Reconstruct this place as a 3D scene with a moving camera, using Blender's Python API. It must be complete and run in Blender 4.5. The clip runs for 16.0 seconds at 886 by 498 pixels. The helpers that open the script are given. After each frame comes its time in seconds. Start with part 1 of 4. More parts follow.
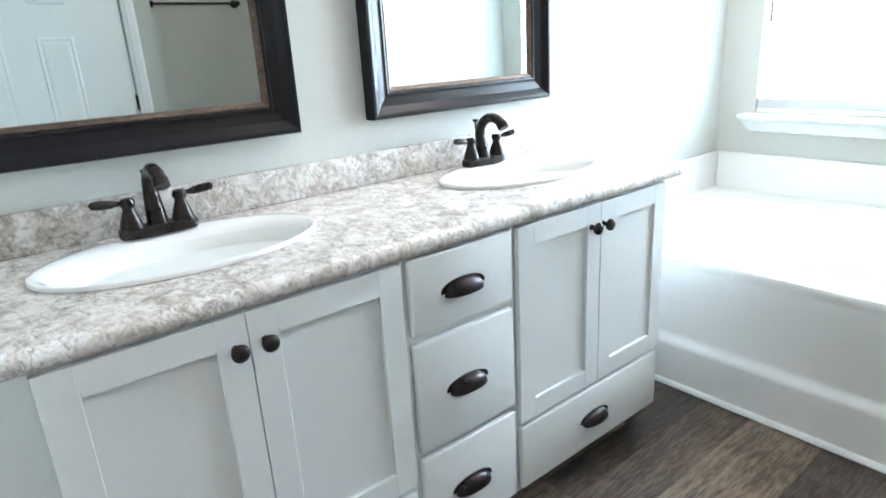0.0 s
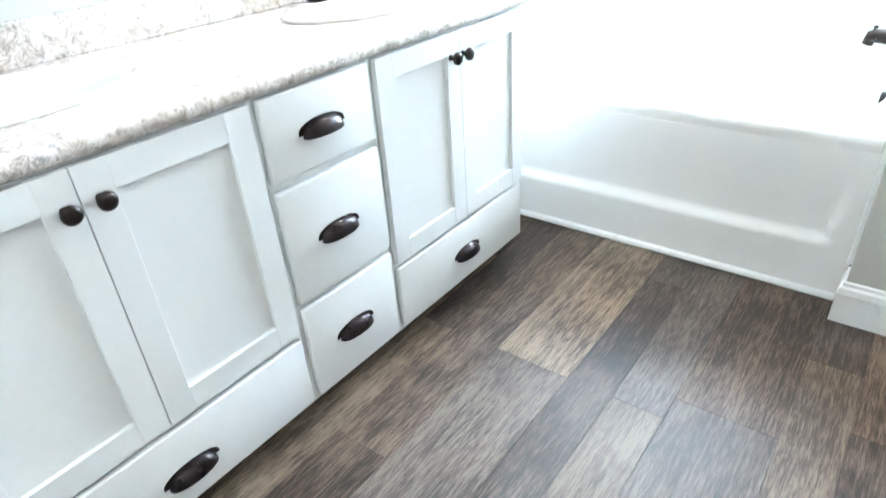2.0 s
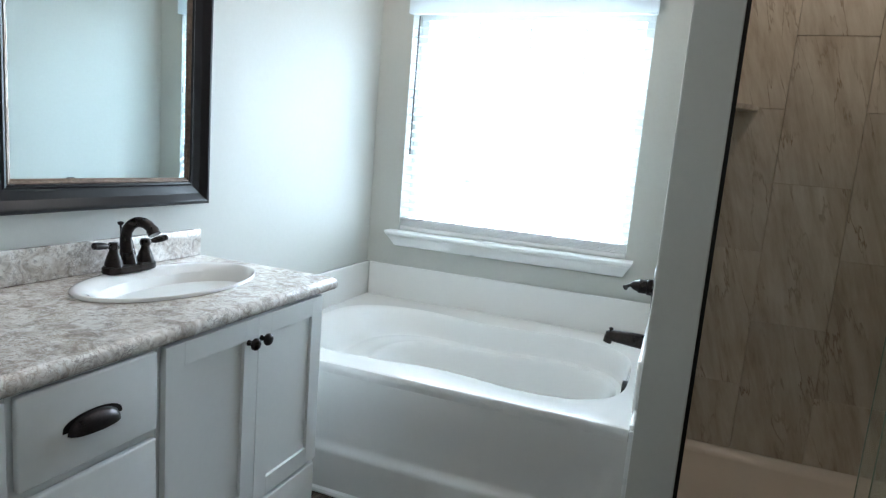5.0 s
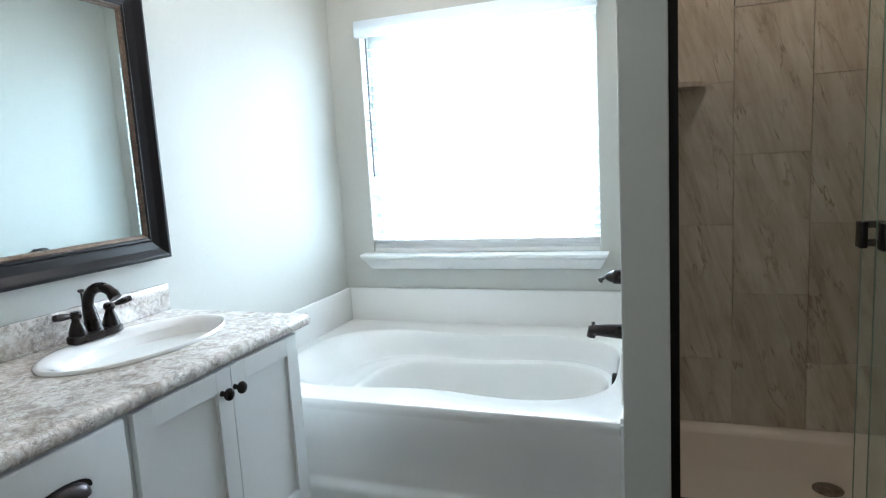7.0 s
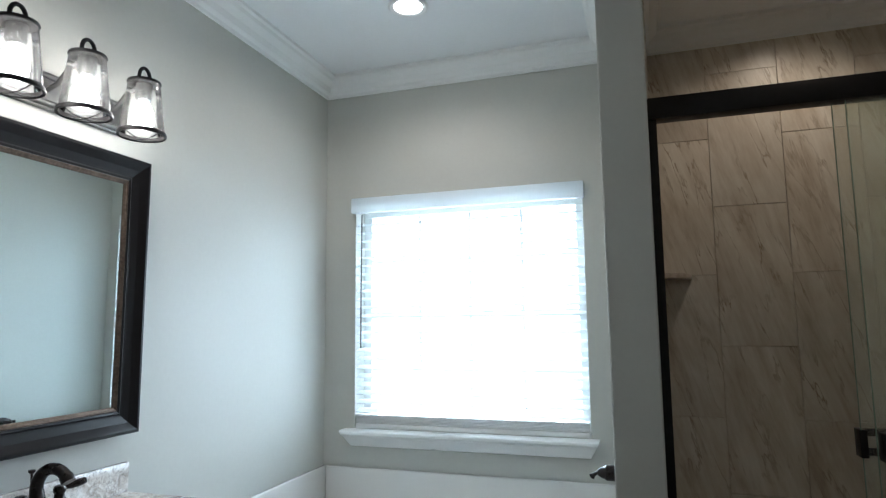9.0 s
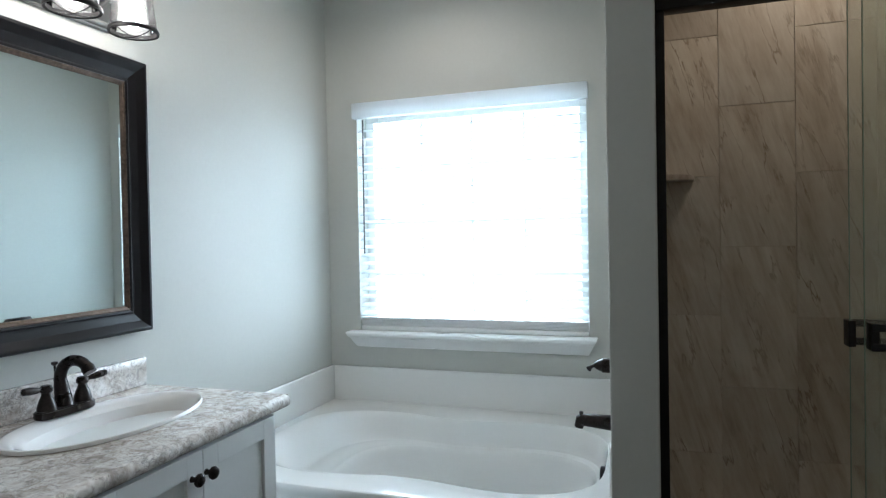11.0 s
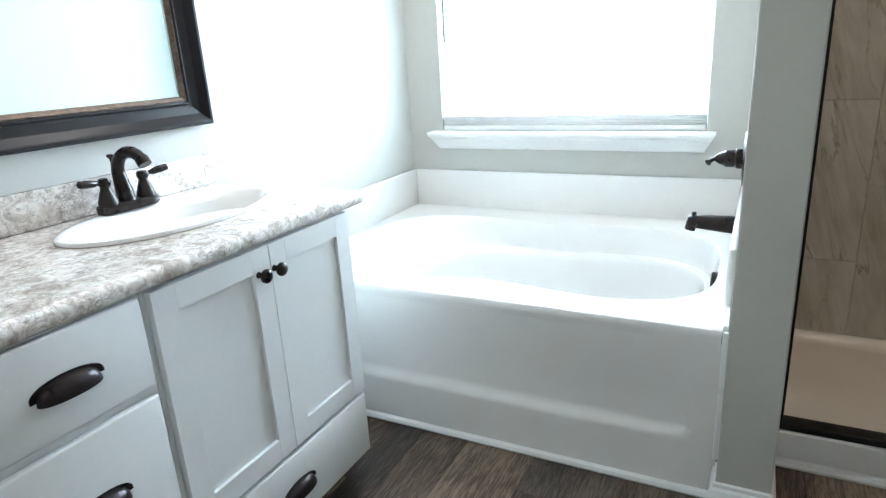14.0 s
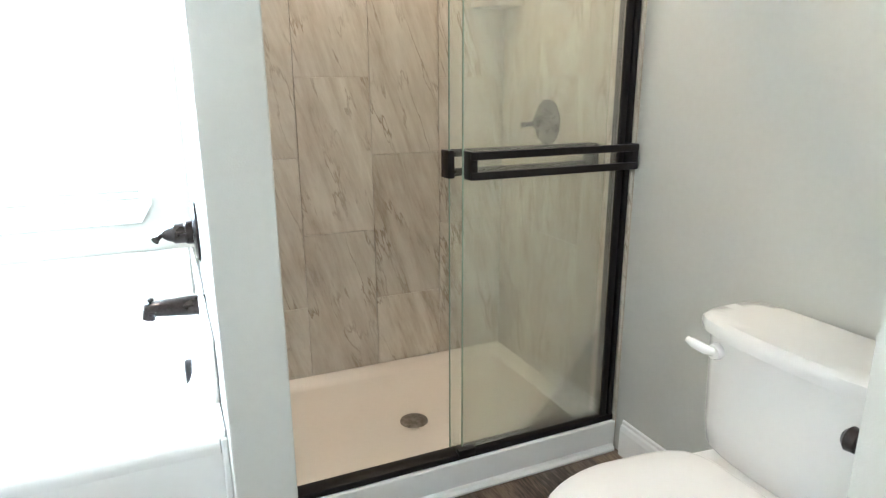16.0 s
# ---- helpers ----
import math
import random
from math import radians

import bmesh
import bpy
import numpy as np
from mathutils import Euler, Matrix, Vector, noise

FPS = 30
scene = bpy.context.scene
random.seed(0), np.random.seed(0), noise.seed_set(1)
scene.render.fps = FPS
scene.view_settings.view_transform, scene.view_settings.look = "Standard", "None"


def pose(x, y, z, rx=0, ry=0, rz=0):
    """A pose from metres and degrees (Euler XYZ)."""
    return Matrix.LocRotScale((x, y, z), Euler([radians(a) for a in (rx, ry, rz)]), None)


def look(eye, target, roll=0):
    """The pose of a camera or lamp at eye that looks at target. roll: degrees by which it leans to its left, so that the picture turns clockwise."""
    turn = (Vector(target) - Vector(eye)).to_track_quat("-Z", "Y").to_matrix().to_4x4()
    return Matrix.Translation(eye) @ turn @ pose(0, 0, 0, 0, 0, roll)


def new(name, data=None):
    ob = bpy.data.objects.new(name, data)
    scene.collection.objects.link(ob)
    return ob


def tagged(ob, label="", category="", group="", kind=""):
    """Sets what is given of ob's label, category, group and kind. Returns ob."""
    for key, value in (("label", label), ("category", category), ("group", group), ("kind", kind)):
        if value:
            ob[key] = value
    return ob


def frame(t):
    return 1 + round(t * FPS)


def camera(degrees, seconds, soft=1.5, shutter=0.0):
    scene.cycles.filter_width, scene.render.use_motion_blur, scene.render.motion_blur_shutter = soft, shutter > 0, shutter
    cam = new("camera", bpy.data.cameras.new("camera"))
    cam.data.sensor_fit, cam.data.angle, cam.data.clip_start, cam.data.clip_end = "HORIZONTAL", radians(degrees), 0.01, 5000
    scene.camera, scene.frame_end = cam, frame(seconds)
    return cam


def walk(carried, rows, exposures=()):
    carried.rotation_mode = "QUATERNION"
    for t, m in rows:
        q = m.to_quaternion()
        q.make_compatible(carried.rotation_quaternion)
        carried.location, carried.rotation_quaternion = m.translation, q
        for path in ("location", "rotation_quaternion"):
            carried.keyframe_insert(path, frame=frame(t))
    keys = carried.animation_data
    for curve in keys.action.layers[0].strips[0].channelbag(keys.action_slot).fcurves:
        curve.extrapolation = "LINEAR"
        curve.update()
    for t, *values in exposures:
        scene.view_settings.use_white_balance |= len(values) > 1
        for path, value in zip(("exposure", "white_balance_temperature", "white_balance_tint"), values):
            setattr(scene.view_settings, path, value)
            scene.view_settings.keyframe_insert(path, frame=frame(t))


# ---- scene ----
cam = camera(71.5, 16.0, soft=1.25, shutter=0.25)
PATH = [
    (0, (1.542, -1.7, 1.246), (0.049, -0.521, 0.629), -3.4),
    (0.5, (1.535, -1.702, 1.201), (0.199, -0.472, 0.363), -2.4),
    (1, (1.536, -1.703, 1.156), (0.365, -0.495, 0.074), -3.2),
    (1.5, (1.534, -1.703, 1.134), (0.475, -0.506, -0.069), -3.5),
    (2, (1.526, -1.687, 1.168), (0.442, -0.36, 0.137), -4.1),
    (2.5, (1.537, -1.685, 1.215), (0.421, -0.22, 0.436), -3.0),
    (3, (1.565, -1.696, 1.276), (0.416, -0.134, 0.786), -1.7),
    (3.5, (1.584, -1.695, 1.303), (0.475, -0.056, 1.014), -1.3),
    (4, (1.578, -1.692, 1.312), (0.624, 0.05, 1.079), 2.1),
    (4.5, (1.536, -1.693, 1.298), (0.817, 0.149, 0.995), 6.5),
    (7, (1.625, -1.645, 1.322), (0.953, 0.219, 1.051), -3.3),
    (7.5, (1.627, -1.65, 1.366), (0.969, 0.237, 1.295), -3.0),
    (8, (1.625, -1.648, 1.39), (0.994, 0.245, 1.533), -1.9),
    (8.5, (1.621, -1.632, 1.4), (1.033, 0.262, 1.657), -1.0),
    (9, (1.612, -1.623, 1.396), (0.996, 0.264, 1.64), -0.6),
    (9.5, (1.614, -1.619, 1.395), (0.994, 0.271, 1.613), -0.4),
    (10, (1.629, -1.619, 1.369), (1.01, 0.282, 1.435), -1.1),
    (12.5, (1.572, -1.657, 1.323), (0.908, 0.225, 1.191), -0.6),
    (13, (1.552, -1.652, 1.283), (0.912, 0.193, 0.853), -0.7),
    (13.5, (1.55, -1.55, 1.237), (0.781, 0.213, 0.687), -1.7),
    (14, (1.534, -1.39, 1.222), (0.654, 0.303, 0.624), -3.3),
    (14.5, (1.494, -1.254, 1.225), (0.91, 0.579, 0.679), -1.6),
    (15, (1.486, -1.09, 1.226), (1.236, 0.813, 0.664), -1.2),
    (15.5, (1.418, -1.085, 1.249), (2.071, 0.732, 0.726), 0.2),
    (16, (1.464, -1.101, 1.26), (2.245, 0.667, 0.746), -0.3),
]
EXPOSURES = [(0, 1.3, 5760, 11), (0.5, 1.65, 5760, 11), (1, 2.2, 5760, 11), (1.5, 2.12, 5760, 11), (2, 2.12, 5760, 11), (2.5, 2.1, 5760, 11), (3, 1.45, 5760, 11), (3.5, 0.7, 5760, 11), (4, 0.15, 5760, 11), (4.5, 0.05, 5760, 11), (7, 0.3, 5760, 11), (7.5, 0.15, 5760, 11), (8, -0.05, 5760, 11), (8.5, -0.35, 5760, 11), (9, -0.45, 5760, 11), (9.5, -0.5, 5760, 11), (10, -0.6, 5760, 11), (12.5, 0.05, 5760, 11), (13, 0.2, 5760, 11), (13.5, 0.72, 5760, 11), (14, 0.95, 5760, 11), (14.5, 0.97, 5760, 11), (15, 0.94, 5760, 11), (15.5, 1.27, 5760, 11), (16, 2.27, 5760, 11)]
walk(cam, [(t, look(eye, target, roll)) for t, eye, target, roll in PATH], EXPOSURES)

# ---------------------------------------------------------------- world and light
world = bpy.data.worlds.new("sky")
scene.world = world
world.use_nodes = True
wn = world.node_tree
sky = wn.nodes.new("ShaderNodeTexSky")
sky.sky_type = "NISHITA"
sky.sun_disc = False
sky.sun_elevation, sky.sun_rotation = radians(50), radians(160)
wn.links.new(sky.outputs[0], wn.nodes["Background"].inputs[0])
wn.nodes["Background"].inputs[1].default_value = 0.12


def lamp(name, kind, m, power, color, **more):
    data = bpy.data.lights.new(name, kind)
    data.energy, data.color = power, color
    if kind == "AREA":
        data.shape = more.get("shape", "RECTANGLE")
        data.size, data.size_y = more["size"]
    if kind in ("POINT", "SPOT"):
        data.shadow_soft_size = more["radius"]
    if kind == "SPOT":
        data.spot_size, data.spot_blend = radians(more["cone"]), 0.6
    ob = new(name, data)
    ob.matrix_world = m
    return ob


SUN = lamp("sun", "SUN", look((0, 6, 8), (0, 0, 0)), 0.8, (1.0, 0.95, 0.88))
SUN.data.angle = radians(10)
lamp("window_daylight", "AREA", look((0.765, 1.62, 1.50), (0.765, 0.0, 1.35)), 66, (0.80, 0.92, 1.0), size=(1.25, 1.2))
# Added fill spot, no fixture known; brightens the apron and other south-facing surfaces.
lamp("room_fill_spot", "SPOT", look((1.45, -2.30, 2.70), (1.45, -2.301, 0)), 12.5, (1.0, 0.90, 0.78), radius=0.06, cone=160)
WARM = (1.0, 0.80, 0.58)
lamp("tub_downlight", "SPOT", look((0.72, 0.66, 2.70), (0.72, 0.661, 0)), 19, (1.0, 0.88, 0.74), radius=0.06, cone=160)
lamp("alcove_downlight", "SPOT", look((2.22, -0.15, 2.70), (2.22, -0.151, 0)), 2.5, WARM, radius=0.06, cone=150)
lamp("shower_downlight", "SPOT", look((2.23, 0.88, 2.70), (2.23, 0.881, 0)), 14, WARM, radius=0.06, cone=150)

# ---------------------------------------------------------------- materials


def mat(name, color, rough=0.5, metal=0.0, spec=0.5, coat=0.0, var=0.06, scale=3.0, fine=60.0, bump=0.0, bump_scale=200.0, rough_var=0.08):
    """Principled surface with broad and fine variation of tone, and a fine relief."""
    m = bpy.data.materials.new(name)
    m.use_nodes = True
    nt = m.node_tree
    b = nt.nodes["Principled BSDF"]
    b.inputs["Metallic"].default_value = metal
    b.inputs["Specular IOR Level"].default_value = spec
    b.inputs["Coat Weight"].default_value = coat
    b.inputs["Coat Roughness"].default_value = 0.08
    tc = nt.nodes.new("ShaderNodeTexCoord")
    n1 = nt.nodes.new("ShaderNodeTexNoise")
    n1.inputs["Scale"].default_value, n1.inputs["Detail"].default_value = scale, 4
    n2 = nt.nodes.new("ShaderNodeTexNoise")
    n2.inputs["Scale"].default_value, n2.inputs["Detail"].default_value = fine, 3
    for n in (n1, n2):
        nt.links.new(tc.outputs["Object"], n.inputs["Vector"])
    add = nt.nodes.new("ShaderNodeMath")
    add.operation = "ADD"
    nt.links.new(n1.outputs["Fac"], add.inputs[0])
    nt.links.new(n2.outputs["Fac"], add.inputs[1])
    ramp = nt.nodes.new("ShaderNodeMapRange")
    ramp.inputs["From Min"].default_value, ramp.inputs["From Max"].default_value = 0.6, 1.4
    ramp.inputs["To Min"].default_value, ramp.inputs["To Max"].default_value = 1 - var, 1 + var
    nt.links.new(add.outputs[0], ramp.inputs["Value"])
    mul = nt.nodes.new("ShaderNodeVectorMath")
    mul.operation = "SCALE"
    mul.inputs[0].default_value = color
    nt.links.new(ramp.outputs[0], mul.inputs["Scale"])
    nt.links.new(mul.outputs[0], b.inputs["Base Color"])
    rr = nt.nodes.new("ShaderNodeMapRange")
    rr.inputs["From Min"].default_value, rr.inputs["From Max"].default_value = 0.3, 0.7
    rr.inputs["To Min"].default_value, rr.inputs["To Max"].default_value = max(0.02, rough - rough_var), min(1, rough + rough_var)
    nt.links.new(n1.outputs["Fac"], rr.inputs["Value"])
    nt.links.new(rr.outputs[0], b.inputs["Roughness"])
    if bump:
        n3 = nt.nodes.new("ShaderNodeTexNoise")
        n3.inputs["Scale"].default_value, n3.inputs["Detail"].default_value = bump_scale, 3
        nt.links.new(tc.outputs["Object"], n3.inputs["Vector"])
        bp = nt.nodes.new("ShaderNodeBump")
        bp.inputs["Strength"].default_value, bp.inputs["Distance"].default_value = bump, 0.002
        nt.links.new(n3.outputs["Fac"], bp.inputs["Height"])
        nt.links.new(bp.outputs[0], b.inputs["Normal"])
    return m


PAINT = mat("greige_wall_paint", (0.55, 0.552, 0.512), 0.6, var=0.025, scale=1.5, bump=0.25, bump_scale=260)
CEIL = mat("ceiling_paint", (0.84, 0.86, 0.87), 0.8, var=0.02, bump=0.3, bump_scale=150)
TRIM = mat("white_trim_paint", (0.83, 0.84, 0.83), 0.35, var=0.02, scale=4, bump=0.06, bump_scale=120)
CAB = mat("white_cabinet_paint", (0.76, 0.78, 0.77), 0.38, var=0.02, scale=5, bump=0.08, bump_scale=180)
PORCELAIN = mat("white_porcelain", (0.82, 0.81, 0.79), 0.10, var=0.01, coat=0.4, rough_var=0.03)
ACRYLIC = mat("white_tub_acrylic", (0.82, 0.815, 0.79), 0.14, var=0.012, coat=0.3, rough_var=0.04)
PAN = mat("cream_shower_pan", (0.76, 0.70, 0.62), 0.22, var=0.02, rough_var=0.05)
BRONZE = mat("oil_rubbed_bronze", (0.032, 0.026, 0.024), 0.30, metal=0.75, var=0.35, scale=30, fine=160)
PEWTER = mat("brushed_dark_bronze", (0.038, 0.032, 0.033), 0.33, metal=0.9, var=0.25, scale=40, fine=200)
BLACK = mat("matte_black_metal", (0.010, 0.009, 0.009), 0.42, spec=0.3, var=0.2, scale=20)
FRAME = mat("black_brown_mirror_frame", (0.007, 0.006, 0.007), 0.30, spec=0.3, var=0.2, scale=3, fine=140, bump=0.02, bump_scale=90, rough_var=0.02)
GILT = mat("worn_bronze_inner_frame", (0.13, 0.092, 0.068), 0.38, metal=0.6, var=0.55, scale=26, fine=110, bump=0.3, bump_scale=120)
NICKEL = mat("brushed_nickel", (0.17, 0.17, 0.165), 0.40, metal=0.9, var=0.1, scale=8)
STEEL = mat("drain_metal", (0.30, 0.27, 0.24), 0.35, metal=0.9, var=0.3, scale=60)
GROUT = mat("grey_grout", (0.47, 0.41, 0.33), 0.85, var=0.1, scale=20)
SUBFLOOR = mat("dark_floor_joint", (0.07, 0.058, 0.048), 0.8, var=0.2)
BLIND = mat("white_blind", (0.80, 0.82, 0.82), 0.45, var=0.02)


def let_light_through(m, share, color):
    """Thin plastic: part of the light from behind scatters through."""
    nt = m.node_tree
    tl = nt.nodes.new("ShaderNodeBsdfTranslucent")
    tl.inputs[0].default_value = (*color, 1)
    mx = nt.nodes.new("ShaderNodeMixShader")
    mx.inputs[0].default_value = share
    nt.links.new(nt.nodes["Principled BSDF"].outputs[0], mx.inputs[1])
    nt.links.new(tl.outputs[0], mx.inputs[2])
    nt.links.new(mx.outputs[0], nt.nodes["Material Output"].inputs[0])


RAIL = mat("white_blind_rail", (0.80, 0.80, 0.79), 0.45, var=0.02)
let_light_through(BLIND, 0.5, (0.86, 0.90, 0.92))


def emitter(name, color, strength):
    m = bpy.data.materials.new(name)
    m.use_nodes = True
    b = m.node_tree.nodes["Principled BSDF"]
    b.inputs["Base Color"].default_value = (*color, 1)
    b.inputs["Emission Color"].default_value = (*color, 1)
    b.inputs["Emission Strength"].default_value = strength
    return m


BULB = emitter("lit_bulb", (1.0, 0.93, 0.82), 22)
CANLIGHT = emitter("lit_downlight_lens", (1.0, 0.95, 0.88), 10)
OUTSIDE = emitter("bright_overcast_outdoors", (0.86, 0.95, 1.0), 11.0)

MIRROR = bpy.data.materials.new("mirror_silver")
MIRROR.use_nodes = True
mb = MIRROR.node_tree.nodes["Principled BSDF"]
mb.inputs["Base Color"].default_value = (0.67, 0.75, 0.76, 1)
mb.inputs["Metallic"].default_value, mb.inputs["Roughness"].default_value = 1.0, 0.015


def glass(name, tint, gloss, haze):
    """Thin clear sheet: light passes straight, with a mirror film and a little dust."""
    m = bpy.data.materials.new(name)
    m.use_nodes = True
    nt = m.node_tree
    nt.nodes.remove(nt.nodes["Principled BSDF"])
    out = nt.nodes["Material Output"]
    tr = nt.nodes.new("ShaderNodeBsdfTransparent")
    tr.inputs[0].default_value = (*tint, 1)
    gl = nt.nodes.new("ShaderNodeBsdfGlossy")
    gl.inputs["Roughness"].default_value = 0.03
    df = nt.nodes.new("ShaderNodeBsdfTranslucent")
    df.inputs[0].default_value = (0.8, 0.8, 0.79, 1)
    d2 = nt.nodes.new("ShaderNodeBsdfDiffuse")
    d2.inputs[0].default_value = (0.8, 0.8, 0.79, 1)
    fr = nt.nodes.new("ShaderNodeFresnel")
    fr.inputs[0].default_value = 1.45
    k = nt.nodes.new("ShaderNodeMath")
    k.operation = "MULTIPLY"
    k.inputs[1].default_value = gloss
    nt.links.new(fr.outputs[0], k.inputs[0])
    dd = nt.nodes.new("ShaderNodeAddShader")
    nt.links.new(df.outputs[0], dd.inputs[0])
    nt.links.new(d2.outputs[0], dd.inputs[1])
    tc = nt.nodes.new("ShaderNodeTexCoord")
    mp = nt.nodes.new("ShaderNodeMapping")
    mp.inputs["Scale"].default_value = (9, 9, 2)
    ns = nt.nodes.new("ShaderNodeTexNoise")
    ns.inputs["Scale"].default_value = 1.5
    nt.links.new(tc.outputs["Object"], mp.inputs[0])
    nt.links.new(mp.outputs[0], ns.inputs["Vector"])
    hz = nt.nodes.new("ShaderNodeMapRange")
    hz.inputs["To Min"].default_value, hz.inputs["To Max"].default_value = haze * 0.5, haze * 1.5
    nt.links.new(ns.outputs["Fac"], hz.inputs["Value"])
    a = nt.nodes.new("ShaderNodeMixShader")
    nt.links.new(hz.outputs[0], a.inputs[0])
    nt.links.new(tr.outputs[0], a.inputs[1])
    nt.links.new(dd.outputs[0], a.inputs[2])
    b = nt.nodes.new("ShaderNodeMixShader")
    nt.links.new(k.outputs[0], b.inputs[0])
    nt.links.new(a.outputs[0], b.inputs[1])
    nt.links.new(gl.outputs[0], b.inputs[2])
    nt.links.new(b.outputs[0], out.inputs[0])
    return m


SHOWER_GLASS = glass("shower_glass", (0.93, 0.95, 0.92), 0.6, 0.078)
GLASS_EDGE = mat("green_glass_edge", (0.24, 0.34, 0.28), 0.2, var=0.05)
SHADE_GLASS = glass("lamp_shade_glass", (0.97, 0.97, 0.97), 1.0, 0.035)
PANE = glass("window_pane", (0.96, 0.98, 0.97), 0.8, 0.0)


def granite():
    """Speckled cream, grey and brown laminate worktop."""
    m = bpy.data.materials.new("speckled_stone_laminate")
    m.use_nodes = True
    nt = m.node_tree
    b = nt.nodes["Principled BSDF"]
    b.inputs["Roughness"].default_value = 0.2
    tc = nt.nodes.new("ShaderNodeTexCoord")

    def noise_node(scale, detail, dist, rough=0.6):
        n = nt.nodes.new("ShaderNodeTexNoise")
        n.inputs["Scale"].default_value, n.inputs["Detail"].default_value = scale, detail
        n.inputs["Distortion"].default_value, n.inputs["Roughness"].default_value = dist, rough
        nt.links.new(tc.outputs["Object"], n.inputs["Vector"])
        return n

    def ramp(src, stops):
        r = nt.nodes.new("ShaderNodeValToRGB")
        e = r.color_ramp.elements
        e[0].position, e[0].color = stops[0][0], (*stops[0][1], 1)
        e[1].position, e[1].color = stops[1][0], (*stops[1][1], 1)
        for p, c in stops[2:]:
            x = e.new(p)
            x.color = (*c, 1)
        nt.links.new(src, r.inputs[0])
        return r

    def mix(fac, a, c):
        x = nt.nodes.new("ShaderNodeMix")
        x.data_type = "RGBA"
        nt.links.new(fac, x.inputs["Factor"])
        nt.links.new(a, x.inputs["A"])
        nt.links.new(c, x.inputs["B"])
        return x.outputs["Result"]
    base = ramp(noise_node(24, 7, 1.2, 0.62).outputs["Fac"], [(0.33, (0.36, 0.315, 0.275)), (0.61, (0.78, 0.755, 0.72)), (0.46, (0.60, 0.55, 0.50))])
    chips = ramp(noise_node(42, 6, 1.4, 0.62).outputs["Fac"], [(0.43, (0, 0, 0)), (0.54, (0, 0, 0)), (0.475, (0.65, 0.65, 0.65)), (0.495, (0.65, 0.65, 0.65))])
    brown = ramp(noise_node(9, 3, 0.2).outputs["Fac"], [(0.38, (0.17, 0.16, 0.16)), (0.62, (0.36, 0.28, 0.22))])
    mask = ramp(noise_node(11, 5, 0.8).outputs["Fac"], [(0.40, (0, 0, 0)), (0.58, (1, 1, 1))])
    both = nt.nodes.new("ShaderNodeMath")
    both.operation = "MULTIPLY"
    nt.links.new(chips.outputs[0], both.inputs[0])
    nt.links.new(mask.outputs[0], both.inputs[1])
    c = mix(both.outputs[0], base.outputs[0], brown.outputs[0])
    dots = ramp(noise_node(78, 3, 0.5).outputs["Fac"], [(0.57, (0, 0, 0)), (0.66, (0.62, 0.62, 0.62))])
    dark = nt.nodes.new("ShaderNodeRGB")
    dark.outputs[0].default_value = (0.24, 0.22, 0.205, 1)
    nt.links.new(mix(dots.outputs[0], c, dark.outputs[0]), b.inputs["Base Color"])
    return m


